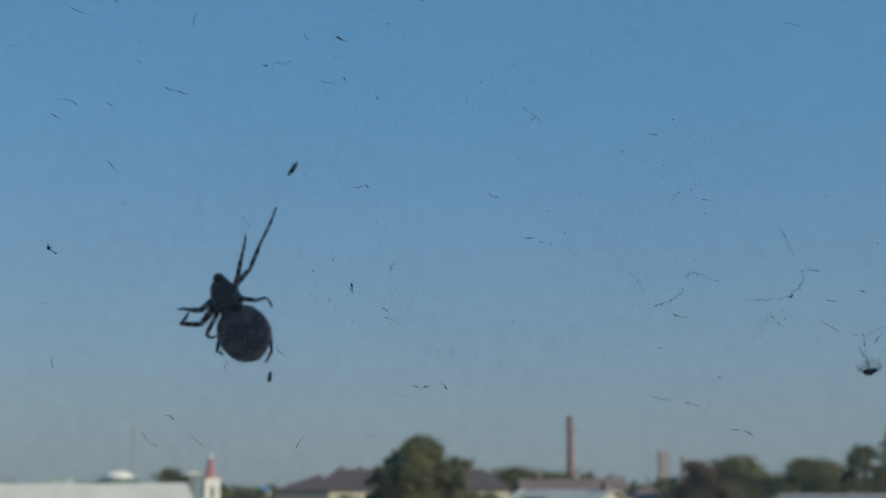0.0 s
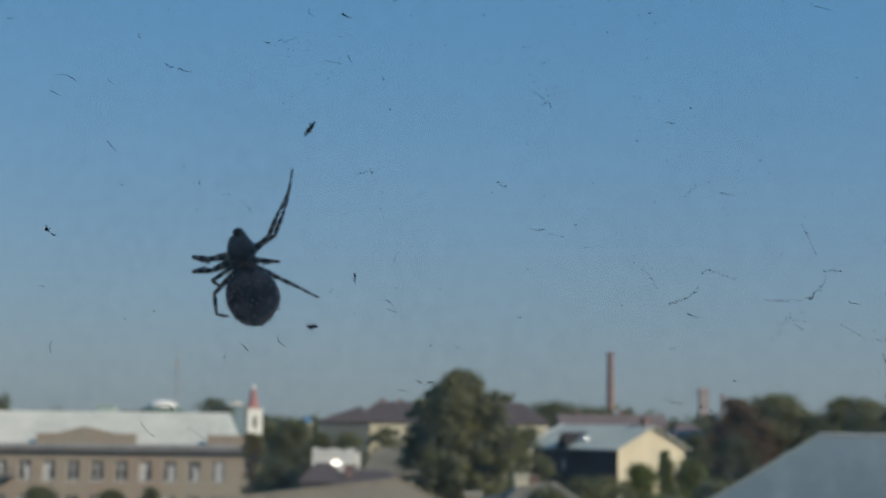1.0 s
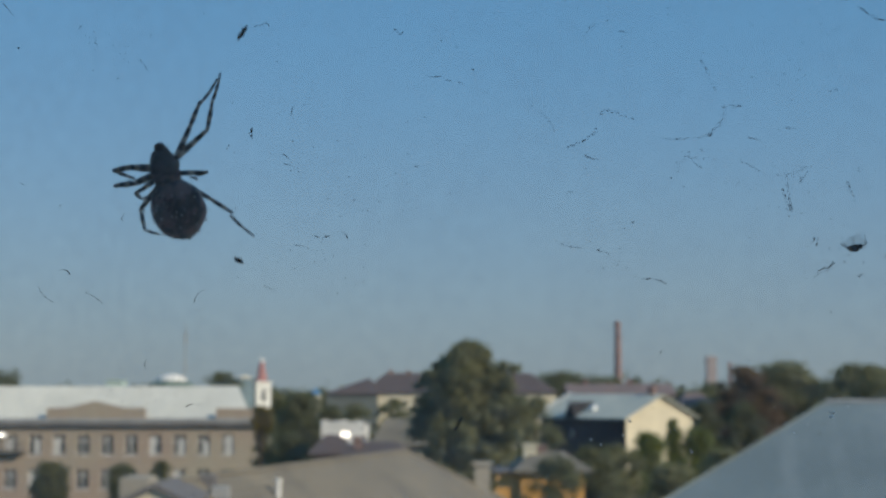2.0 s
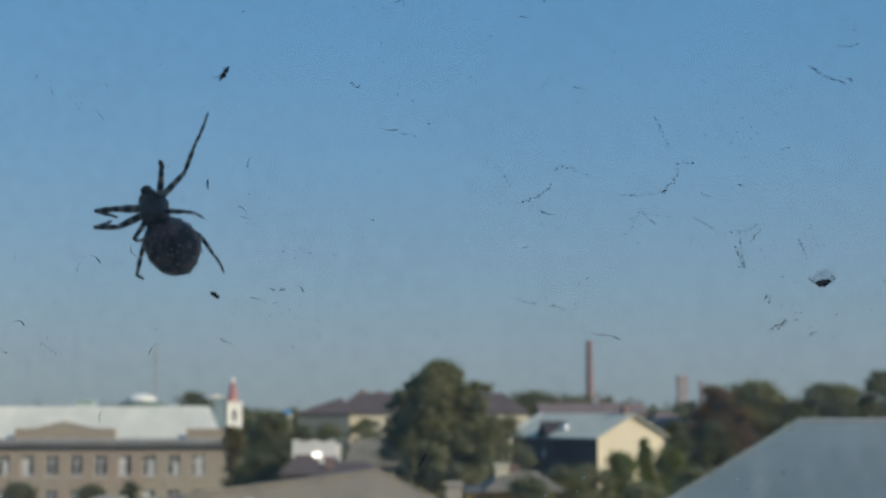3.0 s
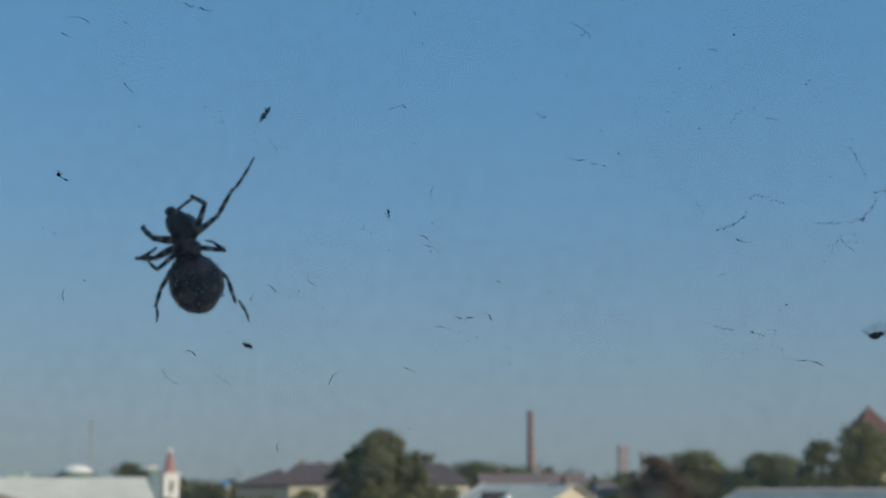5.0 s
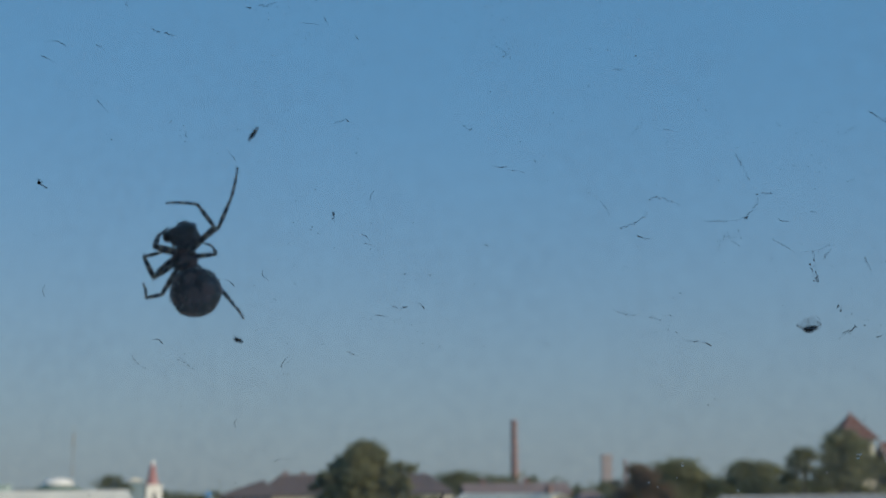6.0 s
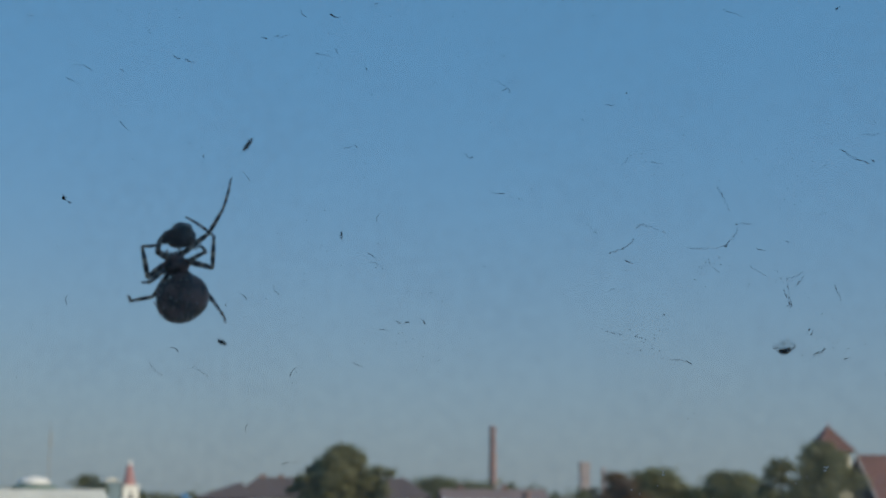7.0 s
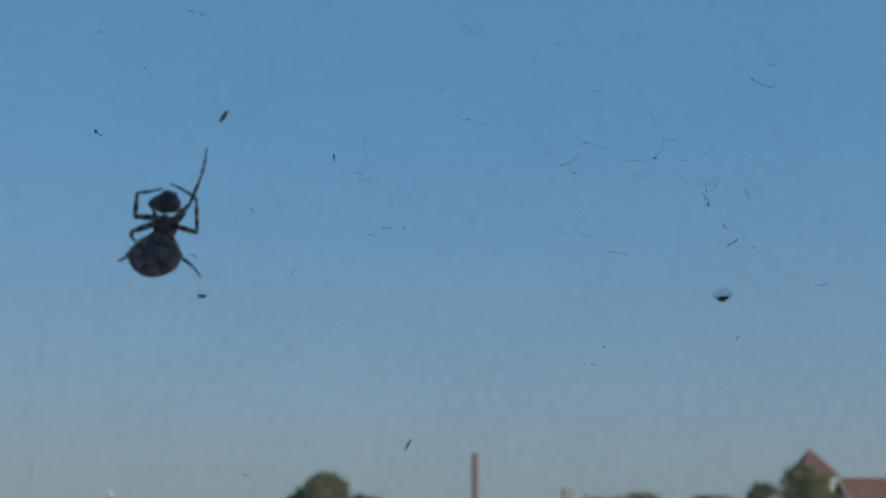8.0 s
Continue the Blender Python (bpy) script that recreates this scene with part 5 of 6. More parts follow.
def build_prey():
    t = thing("captured_fly", "dark glossy dead fly crumpled in the spider's jaws", "fly")
    bm = blob(2.25e-3, 2.3e-3, 1.8e-3, 21, 0.2, 1.7, 28, 0.22)
    rng = random.Random(14)
    for v in bm.verts:                       # narrows towards the head
        k = 1 - 0.18 * max(0.0, v.co.y / 2.2e-3)
        v.co.x *= k
        v.co.z *= k
    for p in [v.co.copy() for v in bm.verts if rng.random() < 0.16]:
        e = p + p.normalized() * rng.uniform(0.15e-3, 0.4e-3) + Vector((rng.gauss(0, 1), rng.gauss(0, 1), rng.gauss(0, 1))) * 0.08e-3
        tube([p * 0.98, e], [0.00004, 0.000012], 4, bm)
    part("thorax", bm, FLY_SHELL, t, smooth=True)
    part("head", blob(0.78e-3, 0.72e-3, 0.78e-3, 4, 0.12, 2.0, 16), FLY_SHELL, t, smooth=True).location = (-0.15e-3, 2.05e-3, 0.2e-3)
    bm = bmesh.new()
    tube([(-1.2e-3, -0.6e-3, 0.5e-3), (-2.0e-3, -0.4e-3, 0.8e-3), (-2.3e-3, 0.3e-3, 0.6e-3)], [0.14e-3, 0.11e-3, 0.06e-3], 6, bm)
    part("fly_leg", bm, FLY_SHELL, t)
    part("fly_leg", tube([(-1.0e-3, -1.4e-3, 0.6e-3), (-1.9e-3, -1.7e-3, 0.9e-3), (-2.1e-3, -2.3e-3, 0.4e-3)], [0.14e-3, 0.11e-3, 0.06e-3], 6), FLY_SHELL, t)
    part("wing", faces([(-0.5e-3, 1.5e-3, 0.9e-3), (-1.35e-3, 1.3e-3, 0.8e-3), (-1.6e-3, -0.1e-3, 1.1e-3), (-1.0e-3, -0.4e-3, 1.3e-3)], [(0, 1, 2, 3)], 0.00003), FLY_WING, t)
    SPIDER["prey"] = t


def scrap(name, label, length, r, seed, material=GRIME):
    """A rag of dry insect remains, uneven along its length."""
    rng = random.Random(seed)
    n = 8
    pts = [(rng.uniform(-0.15, 0.15) * r / 1000, (i / (n - 1) - 0.5) * length / 1000, rng.uniform(-0.3, 0.3) * r / 1000) for i in range(n)]
    rad = [r / 1000 * rng.uniform(0.55, 1.1) * math.sin(math.pi * (0.12 + 0.76 * i / (n - 1))) for i in range(n)]
    t = thing(name, label, "insect remains")
    part("husk", tube(pts, rad, 7), material, t)
    bm = bmesh.new()
    for k in range(3):
        y = rng.uniform(-0.3, 0.3) * length / 1000
        s = rng.choice((-1, 1))
        tube([(0, y, 0), (s * r * 1.6 / 1000, y + r * 0.8 / 1000, r * 0.5 / 1000)], [0.00012 * r, 0.00005 * r], 4, bm)
    part("bristles", bm, material, t)
    return t


def build_dead_fly():
    t = thing("dead_fly", "small dark dead fly with pale ragged wings in the web", "fly")
    part("body", blob(0.66e-3, 0.42e-3, 0.5e-3, 12, 0.35, 2.2, 16), FLY_SHELL, t, smooth=True)
    part("head", blob(0.33e-3, 0.3e-3, 0.32e-3, 2, 0.1, 2.0, 12), FLY_SHELL, t, smooth=True).location = (0.68e-3, 0.18e-3, 0.1e-3)
    for sx, h in ((-1, 1.0e-3), (1, 1.2e-3)):
        rim = [(sx * h * 1.3 * math.cos(radians(a)), h * 1.4 * math.sin(radians(a)), 0.3e-3 + 0.2e-3 * math.cos(a)) for a in (-12, 6, 26, 47, 70, 102)]
        rim = [(x * k, y * k, z) for (x, y, z), k in zip(rim, (0.7, 0.95, 1.05, 0.88, 1.1, 0.8))]
        part("wing", faces([(0, -0.2e-3, 0.1e-3)] + rim, [(0, i, i + 1) for i in range(1, 6)], 0.00002), FLY_WING, t)
    rng = random.Random(6)
    for k in range(6):
        sx = -1 if k % 2 else 1
        x, h = sx * rng.uniform(0.5e-3, 1.1e-3), rng.uniform(0.8e-3, 1.9e-3)
        part("fly_leg", tube([(x * 0.6, 0, 0.3e-3), (x * 1.5, 0.4e-3, 0.7e-3), (x * rng.uniform(0.9, 1.5), h, 0.6e-3)], [0.04e-3, 0.03e-3, 0.012e-3], 4), GRIME_PALE, t)
    return t


build_spider()
build_prey()
SPIDER["scrap_high"] = scrap("insect_scrap", "slim dark scrap of insect remains in the web", 2.3, 0.4, 41)
SPIDER["scrap_low"] = scrap("insect_scrap", "short dark scrap of insect remains turning in the web", 1.55, 0.36, 42)
SPIDER["scrap_third"] = scrap("insect_scrap", "slim dark scrap of insect remains low in the web", 2.0, 0.2, 43)
SPIDER["fly"] = build_dead_fly()


def hung(rows, out=0.0, turn=0.0):
    """Poses in the web from seconds, mm along, mm up and degrees of turn."""
    return [(t, web_pose(u, v, r + turn, out)) for t, u, v, r in rows]


def facing(rows):
    """Poses that face the room: seconds, mm along the web, mm up, mm out of it, degrees of turn and of spin about its length."""
    return [(t, Matrix.Translation(on_web(u, v, out)) @ pose(0, 0, 0, 99.5, 0, 9.0) @ pose(0, 0, 0, 0, 0, r) @ pose(0, 0, 0, 0, spin, 0)) for t, u, v, out, r, spin in rows]


def motions():
    walk(SPIDER["thing"], facing([
        (0, -35.88, 28.12, -1.57, 27, 0), (0.2, -38.42, 28.91, -1.55, 29.24, 0), (0.5, -37.53, 28.14, -1.53, 25.5, 0),
        (0.7, -38.17, 27.8, -1.42, 20.98, 0), (1, -37.13, 27.97, -1.25, 16, 0), (1.2, -39.11, 28.26, -1.12, 11.9, 0),
        (2.3, -41.91, 29.05, -1.43, 21.8, 0), (2.5, -36.95, 28.31, -1.38, 20.2, 0), (2.7, -37.3, 28.59, -1.48, 26.25, 0),
        (2.9, -40.08, 28.56, -1.59, 24.29, 0), (3, -38, 28.16, -1.64, 29.5, 0), (3.2, -36.03, 27.94, -1.64, 35.02, 0),
        (3.5, -38.86, 28.51, -1.63, 29, 0), (3.8, -35.76, 28.5, -1.46, 28.01, 0), (4, -40.56, 29.88, -1.34, 18.7, 0),
        (4.2, -36.77, 29.07, -1.47, 25.18, 0), (4.5, -39.29, 29.47, -1.66, 30.3, 0), (4.7, -40.17, 29.89, -1.52, 25.2, 0),
        (5.8, -41.95, 30.94, -1.06, 10.1, 0), (6, -37.34, 29.47, -1.38, 20.3, 0), (6.2, -40.66, 30.87, -1.3, 16.84, 0),
        (6.5, -42.83, 31.04, -1.19, 13.9, 0), (6.8, -40.98, 30.93, -1.17, 15.89, 0), (7, -38.68, 29.72, -1.16, 13.2, 0),
        (7.2, -41.24, 31.64, -0.8, 1.92, 0), (7.5, -40.49, 31.76, -0.26, -11.9, 0), (7.8, -38.95, 31.54, -0.16, -16.27, 0),
        (8, -41.2, 31.06, -0.1, -16.1, 0)]))
    walk(SPIDER["abdomen"], [(t, pose(0, -4.75e-3, 0, a, b, c)) for t, a, b, c in (
        (0, 12, 0, 0), (1, 12, 0, 0), (4.7, 12, 0, 0), (5.8, 60, 0, 0), (6, 65, 0, 0), (6.5, 60, 10, -5), (7, 45, 35, -30), (7.5, 5, 75, -62), (8, 5, 75, -62))])
    walk(SPIDER["prey"], facing([
        (0, -36.29, 29.34, -2.49, 21, 30), (0.2, -38.46, 30.07, -2.25, 23.24, 30), (0.5, -36.86, 29.23, -1.89, 19.5, 30),
        (0.7, -37.84, 29.19, -1.97, 14.98, 30), (1, -37.27, 29.9, -2.1, 10, 30), (1.2, -39.07, 29.97, -1.81, 5.9, 30),
        (2.3, -42.02, 30.94, -2.12, 15.8, 30), (2.5, -37.49, 29.56, -2.16, 14.2, 30), (2.7, -37.72, 29.81, -2.2, 20.25, 30),
        (2.9, -40.21, 29.81, -2.25, 18.29, 30), (3, -38.12, 29.42, -2.27, 23.5, 30), (3.2, -36.22, 29.71, -2.48, 29.02, 30),
        (3.5, -39.65, 31.61, -2.8, 37, 30), (3.8, -36.92, 30.8, -2.59, 36.01, 30), (4, -41.7, 31.85, -2.45, 26.7, 30),
        (4.2, -37.65, 31.2, -2.49, 33.18, 30), (4.5, -39.69, 32.03, -2.55, 38.3, 30), (4.7, -40.65, 32.78, -2.5, 33.2, 30),
        (5.8, -42.46, 34.61, -2.03, 88, 40), (6, -37.39, 32.87, -2.08, 100, 40), (6.2, -40.54, 34.52, -1.98, 100, 40), (6.5, -42.55, 35.05, -1.84, 100, 40),
        (6.8, -40.70, 35.10, -1.77, 103, 40), (7, -38.11, 33.98, -1.72, 105, 40), (7.2, -40.74, 35.69, -1.43, 101, 40), (7.5, -40.04, 35.75, -0.99, 95, 40),
        (7.8, -38.63, 35.55, -0.86, 98, 40), (8, -40.98, 35.02, -0.77, 100, 40)]))
    leg("R1", [
        (0, 4.64, 2.71, 7.79, 5.76, 11.29, 9), (0.2, 5.38, 2.5, 8.89, 5.04, 12.26, 8.11), (0.5, 6.85, 2.97, 9.58, 6, 11.98, 9.02),
        (1, 4.98, 2.32, 6.94, 5.38, 9.49, 10.82), (1.2, 5.28, 3.54, 7.11, 7.09, 8.94, 11.89), (2.3, 7.33, 4.01, 9.13, 6.82, 11.73, 9.81),
        (2.5, 5.85, 3.96, 7.83, 6.66, 10.40, 10.55), (2.7, 6.85, 3.45, 9.08, 5.89, 12.06, 9.24), (2.9, 5.92, 3.67, 8.93, 6.87, 12.05, 9.8), (3, 5.94, 3.26, 9.04, 5.88, 12.45, 8.59),
        (3.2, 4.22, 1.45, 8.62, 4.38, 12.84, 7.43), (3.5, 6.26, 3.99, 9.19, 6.25, 12.56, 8.71), (4, 5.06, 4.38, 7.47, 6.95, 10.66, 10.48),
        (4.5, 5.78, 2.6, 8.93, 5.02, 13.04, 7.96), (4.7, 5.27, 3.02, 8.46, 5.75, 12.25, 8.91), (5.8, 5.58, 4.08, 7.33, 7.43, 9.23, 11.82),
        (6, 6.21, 2.86, 8.75, 5.96, 10.83, 9.9), (6.5, 5.54, 3.77, 7.89, 6.62, 10.09, 11.16), (7, 5.78, 3.85, 8.18, 6.94, 9.77, 11.02),
        (7.5, 3.83, 4.87, 4.52, 9.08, 3.92, 13.85), (8, 2.68, 5.32, 2.84, 9.89, 2.07, 14.16)])
    leg("R2", [
        (0, 2.38, 2.76, 4.12, 5.36, 5.7, 7.43), (0.5, 4.58, 3.11, 7.11, 5.13, 10.39, 6.92), (0.7, 3.82, 3.99, 4.48, 8.28, 2.88, 11.85),
        (1, 4.03, 2.87, 5.90, 5.64, 8.06, 8.26), (1.2, 4.02, 2.99, 5.44, 5.61, 6.96, 8.75), (2.3, 5.30, 5.39, 8.05, 7.77, 11.58, 9.86),
        (2.5, 4.46, 5.26, 6.81, 7.71, 10.25, 10.59), (2.7, 5.33, 4.55, 7.86, 6.78, 11.86, 9.16), (2.9, 4.37, 4.72, 7.06, 6.84, 11.72, 9.6), (3, 3.9, 5.2, 4.2, 5.65, 3.8, 4.7),
        (3.5, 3.24, 5.14, 0.43, 6.01, -3.83, 3.81), (3.8, 4.3, 5.5, 4.67, 6.21, 4.3, 5.3), (4, 2.85, 5.4, 3.07, 5.95, 2.8, 5.1),
        (4.2, 3.11, 4.99, 2.35, 7.33, 0.08, 7.23), (4.5, 5.24, 4.41, 7.51, 5.51, 8.76, 4.85), (4.7, 3.76, 5.69, 1.94, 6.3, -1.26, 4.41),
        (5.8, 3.64, 2.6, 4.32, 5.69, 2.86, 7.47), (6, 5.11, 3.06, 3.75, 6.6, -0.05, 8.19), (6.5, 4.34, 2.6, 4.5, 4.62, 1.68, 6.96),
        (7, 4.77, -1.15, 5.58, 3.22, 2.35, 6.64), (7.5, 4.73, -0.32, 3.83, 4.87, -0.16, 6.72), (8, 4.74, 0.57, 2.87, 5.58, -1.62, 6.69)])
    leg("R3", [
        (0, 3.37, -1.23, 4.68, -1.52, 4.88, -3.25), (0.2, 4.07, -1.64, 5.24, -2.71, 5.98, -3.81), (0.5, 4.62, -1.21, 6.38, -1.39, 8.4, -1.18),
        (0.7, 4.02, -0.62, 5.79, -0.25, 7.66, 0.43), (1, 3.52, -0.43, 4.65, -0.95, 2.32, -0.83), (1.2, 3.59, -0.05, 4.95, -0.62, 2.53, -0.78),
        (2.3, 5.22, -1.68, 3.19, -1.74, 2.54, -1.75), (2.5, 4.49, -1.49, 2.87, -1.74, 2.33, -1.71), (2.7, 3.67, -2.21, 2.10, -2.06, 1.46, -2.02), (3, 3.79, -1.48, 4.51, -2.03, 5.36, -3.43),
        (3.5, 4.15, 0.31, 3.46, 1.17, 2.1, 2.05), (4, 4.18, -0.46, 3.3, 0.2, 2.05, 1.13), (4.5, 4.77, -1.02, 4.38, 0.46, 3.23, 1.75),
        (4.7, 4.76, -1.74, 3.64, -0.77, 2.37, 0.02), (5.8, 4.19, -0.11, 3.7, 1.95, 2.18, 3.28), (6, 4.21, -0.58, 4.27, 0.33, 3.24, 1.43),
        (6.5, 4.79, -0.04, 4.26, 1.38, 3.06, 1.37), (7, 4.4, 1.26, 4, 2.25, 3.12, 1.92), (7.5, 2.61, 3.11, 1.88, 3.9, 0.97, 4.01),
        (8, 2.11, 3.11, 1.37, 3.62, 1.02, 3.02)])
    leg("R4", [
        (0, 2.94, -6.79, 2.28, -8.36, 0.82, -9.81), (0.2, 2.86, -6.73, 2.32, -9.09, 1.48, -10.67), (0.5, 4.3, -4.63, 5.73, -6.37, 7.04, -8.57),
        (0.7, 4.66, -4, 6.53, -5.24, 8.19, -6.91), (1, 4.21, -3.62, 6.39, -5.3, 8.81, -7.6), (1.2, 4.07, -3.27, 7.05, -5.57, 10.26, -8.4),
        (2.3, 4.3, -5.06, 5.77, -8.15, 7.36, -12.28), (2.5, 3.85, -4.55, 4.98, -7.42, 6.23, -10.43), (2.9, 4.22, -5.42, 4.96, -7.8, 5.6, -11.38),
        (3, 3.77, -5.41, 4.13, -8.19, 4.11, -11.38), (3.5, 3.8, -5.24, 4.14, -8.22, 4.18, -11.65), (3.8, 3.23, -6.17, 3.2, -8.34, 2.81, -10.58),
        (4, 4.34, -4.69, 4.83, -7.86, 4.96, -11.71), (4.5, 2.98, -6.71, 2.84, -9.03, 2.24, -12.05), (4.7, 3.69, -6.11, 3.69, -9.15, 3.44, -12.75),
        (5.8, 4.34, -4.52, 5.28, -7.78, 6.37, -10.67), (6, 3.6, -5.57, 4.5, -8.33, 5.33, -10.81), (6.5, 3.89, -4.55, 5.69, -7.72, 7.22, -11.1),
        (7, 3.93, -4.84, 4.96, -7.3, 5.85, -9.66), (7.5, 4.06, -2.18, 6.24, -2.77, 8.48, -4.23), (8, 4.24, -3.51, 6.1, -4.32, 8.28, -5.5)])
    leg("L1", [
        (0, -3.84, 0.80, -5.23, 1.39, -6.62, 1.98), (0.5, -2.96, 1.37, -4.65, 2.20, -5.90, 2.91), (1, -4.17, 1.78, -6.31, 2.48, -4.60, 1.02), (1.2,
        -4.23, 1.98, -6.74, 2.38, -4.62, 0.74), (2.3, -3.65, 2.68, -6.09, 3.10, -4.18, 1.10), (2.5, -4.37, 1.66, -6.68, 2.37, -4.78, 0.93), (3, -4.12,
        3.18, -6.51, 4.11, -4.69, 2.13), (3.5, -4.05, 2.93, -6.43, 4.10, -4.75, 2.38), (4, -4.98, 2.05, -8.26, 2.13, -7.58, 0.21)] + [
        (4.5, -3.00, 2.21, -4.07, 3.28, -4.54, 3.79), (4.7, -3.14, 2.06, -4.36, 3.47, -4.81, 4.07), (5.8, -5.64, 3.81, -4.19, 4.79, -2.15, 4.51), (6,
        -3.32, 3.05, -2.31, 4.37, -0.71, 5.00), (6.5, -3.61, 3.48, -2.69, 4.53, -0.78, 5.38), (7, -2.34, 2.43, -1.70, 4.13, -0.52, 5.24), (7.5, -2.54,
        1.73, -2.53, 2.70, -1.83, 3.34), (8, -5.01, -0.01, -5.88, 3.67, -2.39, 5.65)])
    leg("L2", [
        (0, -4.80, -1.21, -7.04, 0.22, -5.57, 1.04), (0.5, -3.96, -0.54, -6.39, 1.03, -4.80, 1.67), (1, -4.43, -0.13, -6.80, 0.56, -5.24, 0.63), (1.2,
        -4.60, 0.04, -6.91, 0.32, -5.22, 0.39), (2.3, -4.47, 0.57, -6.83, 1.20, -4.95, 1.15), (2.5, -4.55, 0.06, -7.32, 0.77, -5.39, 0.75), (3, -5.21,
        0.87, -7.61, 2.25, -5.59, 2.01), (3.5, -4.87, 0.61, -7.28, 1.88, -5.16, 1.59), (4, -4.70, -0.22, -7.58, 0.21, -8.19, 1.88)] + [
        (4.5, -3.68, -0.30, -6.04, 1.14, -4.29, 0.88), (4.7, -3.66, -0.07, -6.23, 0.39, -4.59, 0.34), (5.8, -5.26, -1.52, -6.22, 1.38, -2.32, 1.22),
        (6, -4.78, -1.02, -5.13, 2.26, -1.43, 2.17), (6.5, -4.78, -0.44, -5.05, 3.35, -1.11, 3.32), (7, -4.17, -0.96, -4.13, 3.67, -0.91, 3.57), (7.5,
        -4.18, -0.65, -6.31, 1.24, -6.37, 2.81), (8, -4.52, -2.02, -4.73, -3.04, -3.75, -3.46)])
    leg("L3", [
        (0, -4.61, -2.58, -4.40, -3.37, -3.49, -3.39), (0.5, -4.19, -1.45, -4.09, -2.17, -2.96, -2.42), (1, -4.62, -1.18, -4.06, -2.03, -2.87, -1.95),
        (1.2, -4.64, -0.97, -4.33, -1.73, -2.99, -1.52), (2.3, -4.23, -1.06, -3.85, -1.93, -2.76, -1.77), (2.5, -3.80, -1.78, -3.75, -2.51, -2.90,
        -2.09), (3, -3.70, -1.39, -3.53, -1.99, -2.60, -1.98), (3.5, -4.08, -1.91, -4.58, -2.23, -3.33, -1.89), (4, -4.62, -2.43, -4.25, -2.94, -3.12,
        -2.75)] + [
        (4.5, -4.02, -1.55, -5.22, -1.16, -5.91, 1.07), (4.7, -4.45, -1.92, -5.41, -1.01, -6.06, 0.41), (5.8, -3.60, -0.18, -3.79, 0.64, -2.90, 0.90),
        (6, -3.73, -0.80, -3.89, -0.08, -2.82, 0.22), (6.5, -3.79, -0.23, -3.09, 0.53, -2.17, 0.76), (7, -3.95, -1.50, -4.61, -1.54, -5.31, -1.41),
        (7.5, -4.87, -1.98, -4.82, -2.85, -3.62, -3.15), (8, -2.65, 1.75, -2.81, 3.60, -2.18, 4.77)])
    leg("L4", [
        (0, -3.57, -4.46, -4.41, -5.51, -3.82, -6.05), (0.2, -4.16, -2.51, -5.28, -4.97, -5.23, -7.81),
        (0.5, -4.89, -3.25, -5.77, -5.47, -4.43, -5.98), (1, -5.02, -3.36, -5.39, -6.03, -3.81, -6.53),
        (1.2, -5.12, -3.05, -5.4, -6.12, -3.51, -6.64), (2.3, -5.05, -3.18, -5.53, -5.83, -3.64, -7.12),
        (2.5, -4.69, -4.09, -5.63, -6.07, -4.07, -6.53), (3, -4.57, -3.91, -6.21, -6.01, -5.52, -6.73),
        (3.5, -4.8, -4.05, -6.08, -6.31, -5.84, -7.87), (3.8, -3.57, -3.75, -5.19, -5, -6.39, -6.88), (4, -5.09, -5.65, -5.34, -7.92, -4.92, -9.78),
        (4.5, -5.08, -4.45, -6.18, -6.82, -6.38, -8.58), (4.7, -4.75, -4.47, -5.65, -6.92, -5.8, -9.14),
        (5.8, -4.58, -3.2, -7.02, -4.17, -7.47, -2.53), (6, -4.47, -3.7, -6.7, -3.35, -6.38, -1.21), (6.5, -4.47, -3.27, -6.37, -3.3, -4.98, -1.46),
        (7, -3.91, -3.91, -7.3, -3.91, -7.45, -2.98), (7.5, -4.51, -5.05, -5.31, -5.96, -6.17, -6.62), (8, -3.92, -5.97, -4.62, -6.87, -5.36, -7.4)])
    walk(SPIDER["scrap_high"], hung([
        (0, -27.52, 46.57, 0), (0.2, -28.97, 47.18, 0), (0.5, -28.01, 46.53, 0), (0.7, -29, 46.47, 0), (1, -28.5, 46.23, 0), (1.2, -29.92, 46.73, 0),
        (2.3, -31.69, 48.39, 0), (2.5, -28.43, 46.93, 0), (2.7, -28.22, 47.24, 0), (2.9, -30.41, 47.99, 0), (3, -29.15, 47.17, 0),
        (3.2, -27.38, 46.8, 0), (3.5, -29.62, 47.48, 0), (3.8, -27.24, 47.04, 0), (4, -30.96, 48.31, 0), (4.2, -28.11, 47.6, 0),
        (4.5, -29.31, 47.99, 0), (4.7, -29.96, 48.29, 0), (5.8, -31.73, 49.15, 0), (6, -27.93, 47.35, 0), (6.2, -30.49, 48.39, 0),
        (6.5, -32.66, 49.09, 0), (6.8, -30.62, 48.49, 0), (7, -28.76, 47.57, 0), (7.2, -30.88, 49.02, 0), (7.5, -30.43, 49.1, 0),
        (7.8, -29.41, 48.76, 0), (8, -31.91, 48.94, 0)], 0.0, -35))
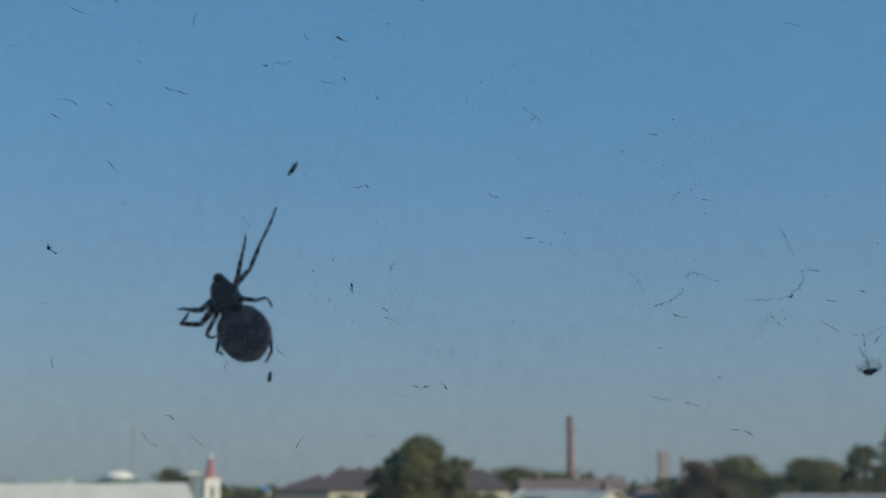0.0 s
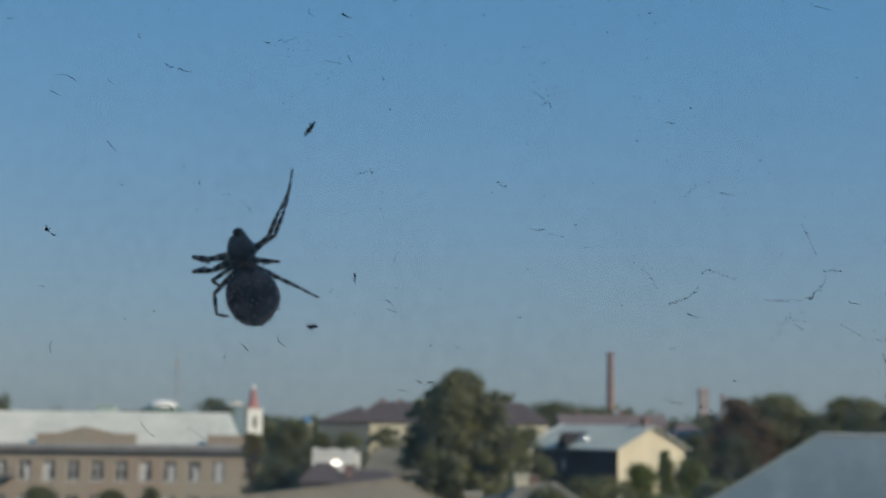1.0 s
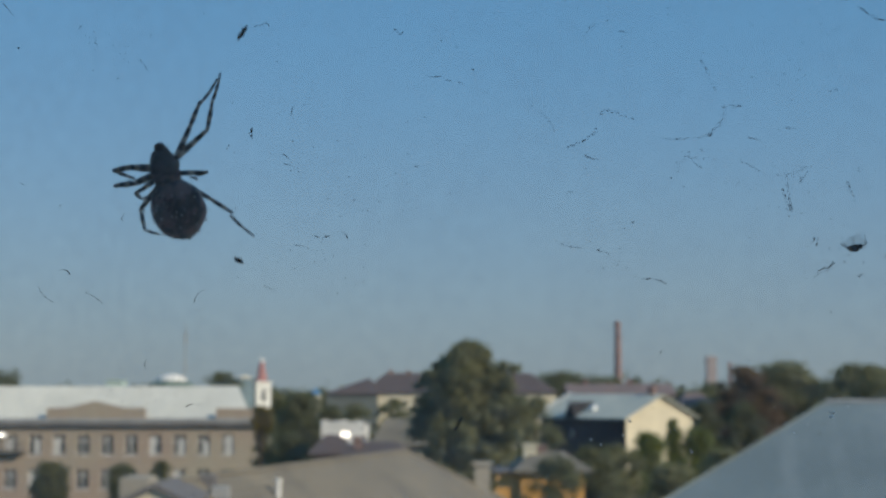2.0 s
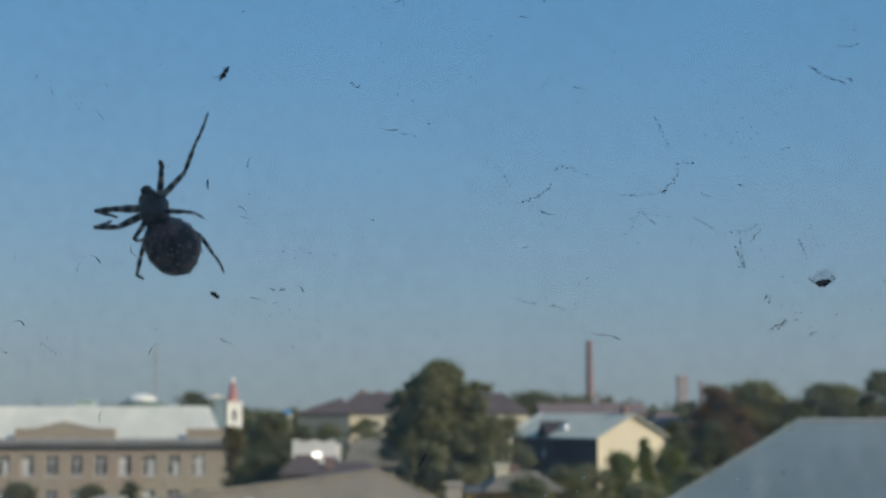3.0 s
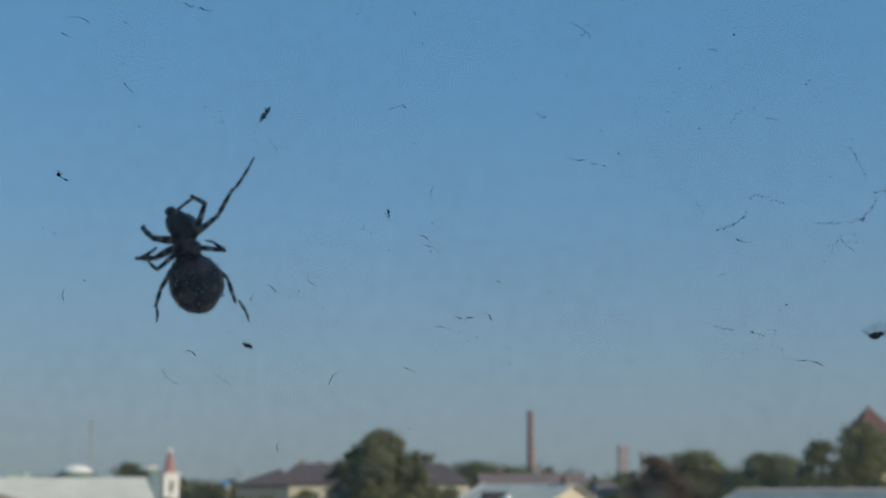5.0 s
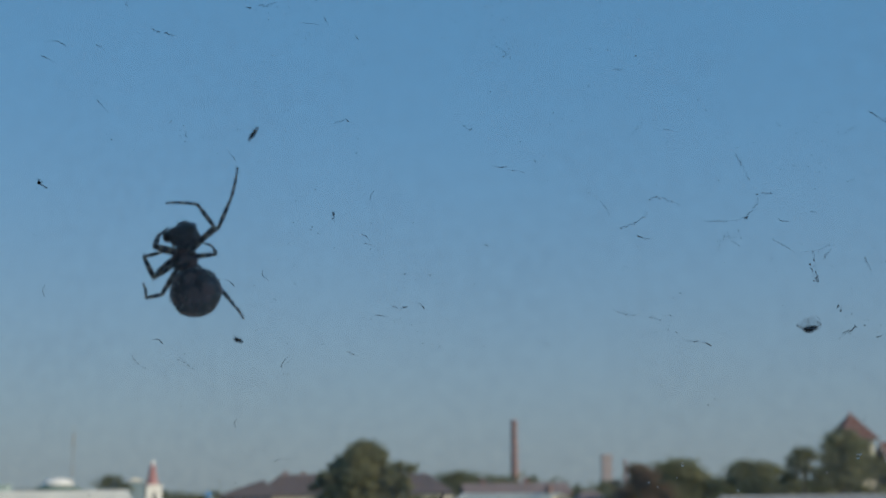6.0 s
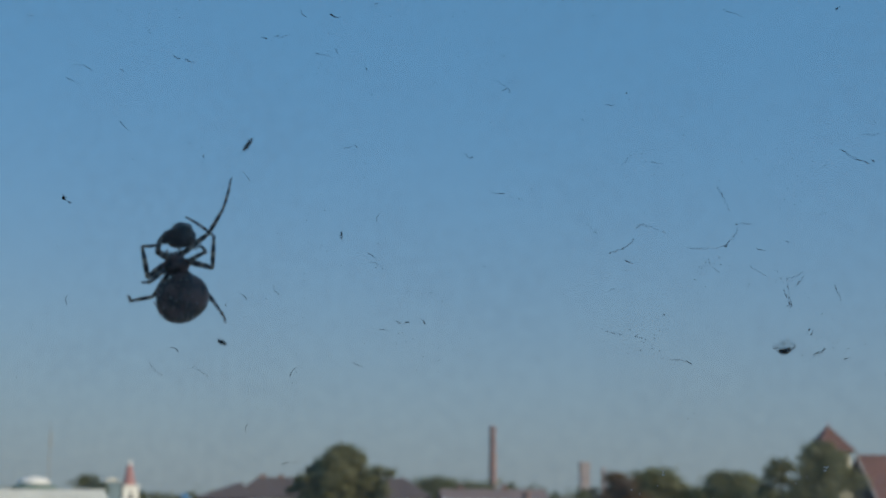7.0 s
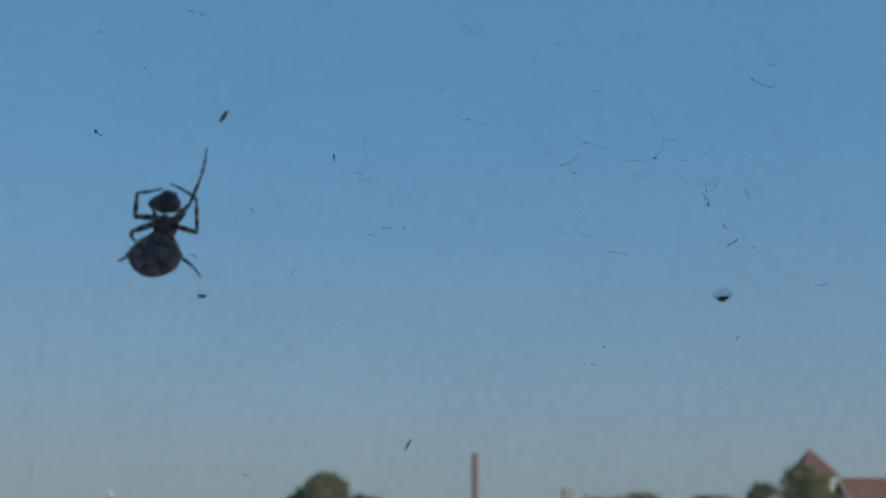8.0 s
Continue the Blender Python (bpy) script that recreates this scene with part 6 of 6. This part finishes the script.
    walk(SPIDER["scrap_low"], hung([
        (0, -30.39, 17.91, 80), (0.2, -31.7, 18.26, 70), (0.5, -28.15, 20.03, 0), (0.7, -28.73, 20.31, 0), (1, -27.51, 19.32, 0),
        (1.2, -28.56, 18.55, 0), (2.3, -31.87, 17.44, -40), (2.5, -29.05, 17.65, -45), (2.7, -29.19, 17.74, -41), (2.9, -31.19, 17.35, -37),
        (3, -29.95, 17.42, -35), (3.2, -28.55, 17.67, -33), (3.5, -30.29, 17.07, -30), (3.8, -29.54, 17.93, -33), (4, -32.33, 17.5, -35),
        (4.2, -30.45, 17.89, -31), (4.5, -31.92, 17.57, -25), (4.7, -32.14, 17.3, -25), (5.8, -33.8, 18.18, -25), (6, -29.75, 18.08, -25),
        (6.2, -31.79, 18.74, -17), (6.5, -34.2, 19.21, -5), (6.8, -32.32, 19.06, -17), (7, -31.72, 18.63, -25), (7.2, -34.27, 20.81, -18.2),
        (7.5, -33.84, 21.28, -8), (7.8, -32.23, 20.3, -8), (8, -34.7, 19.79, -8)], 0.0, 90))
    walk(SPIDER["scrap_third"], hung([
        (0, -1.3, -3.71, 0), (6.8, -1.3, -3.71, 0), (7.2, -1.85, -3.46, 0), (7.8, 0.25, -3.54, 0), (8, -1.57, -3.88, 0)], 0.0, -30))
    walk(SPIDER["fly"], hung([
        (0, 46.8, 16.57, 0), (0.2, 46.87, 16.75, 0), (0.7, 46.58, 16.57, 0), (2.3, 46.1, 16.63, 0), (2.5, 46.2, 16.64, 0), (2.7, 46.04, 16.67, 0),
        (2.9, 46.37, 16.89, 0), (3, 46.88, 16.85, 0), (3.2, 47.07, 17.14, 0), (3.5, 47.13, 17.16, 0), (3.8, 45.55, 16.76, 0), (4, 45.98, 16.79, 0),
        (4.2, 46.48, 16.78, 0), (4.5, 46.03, 16.27, 0), (4.7, 45.94, 16.42, 0), (5.8, 45.98, 16.58, 0), (6, 46.31, 16.67, 0), (6.2, 46.04, 16.9, 0),
        (6.5, 45.93, 16.5, 0), (6.8, 46.55, 17.29, 0), (7, 46.14, 15.99, 0), (7.2, 45.99, 16.56, 0), (7.5, 46.65, 16.6, 0), (7.8, 46.68, 17.18, 0),
        (8, 44.98, 16.29, 0)], 0.0, 0))


motions()
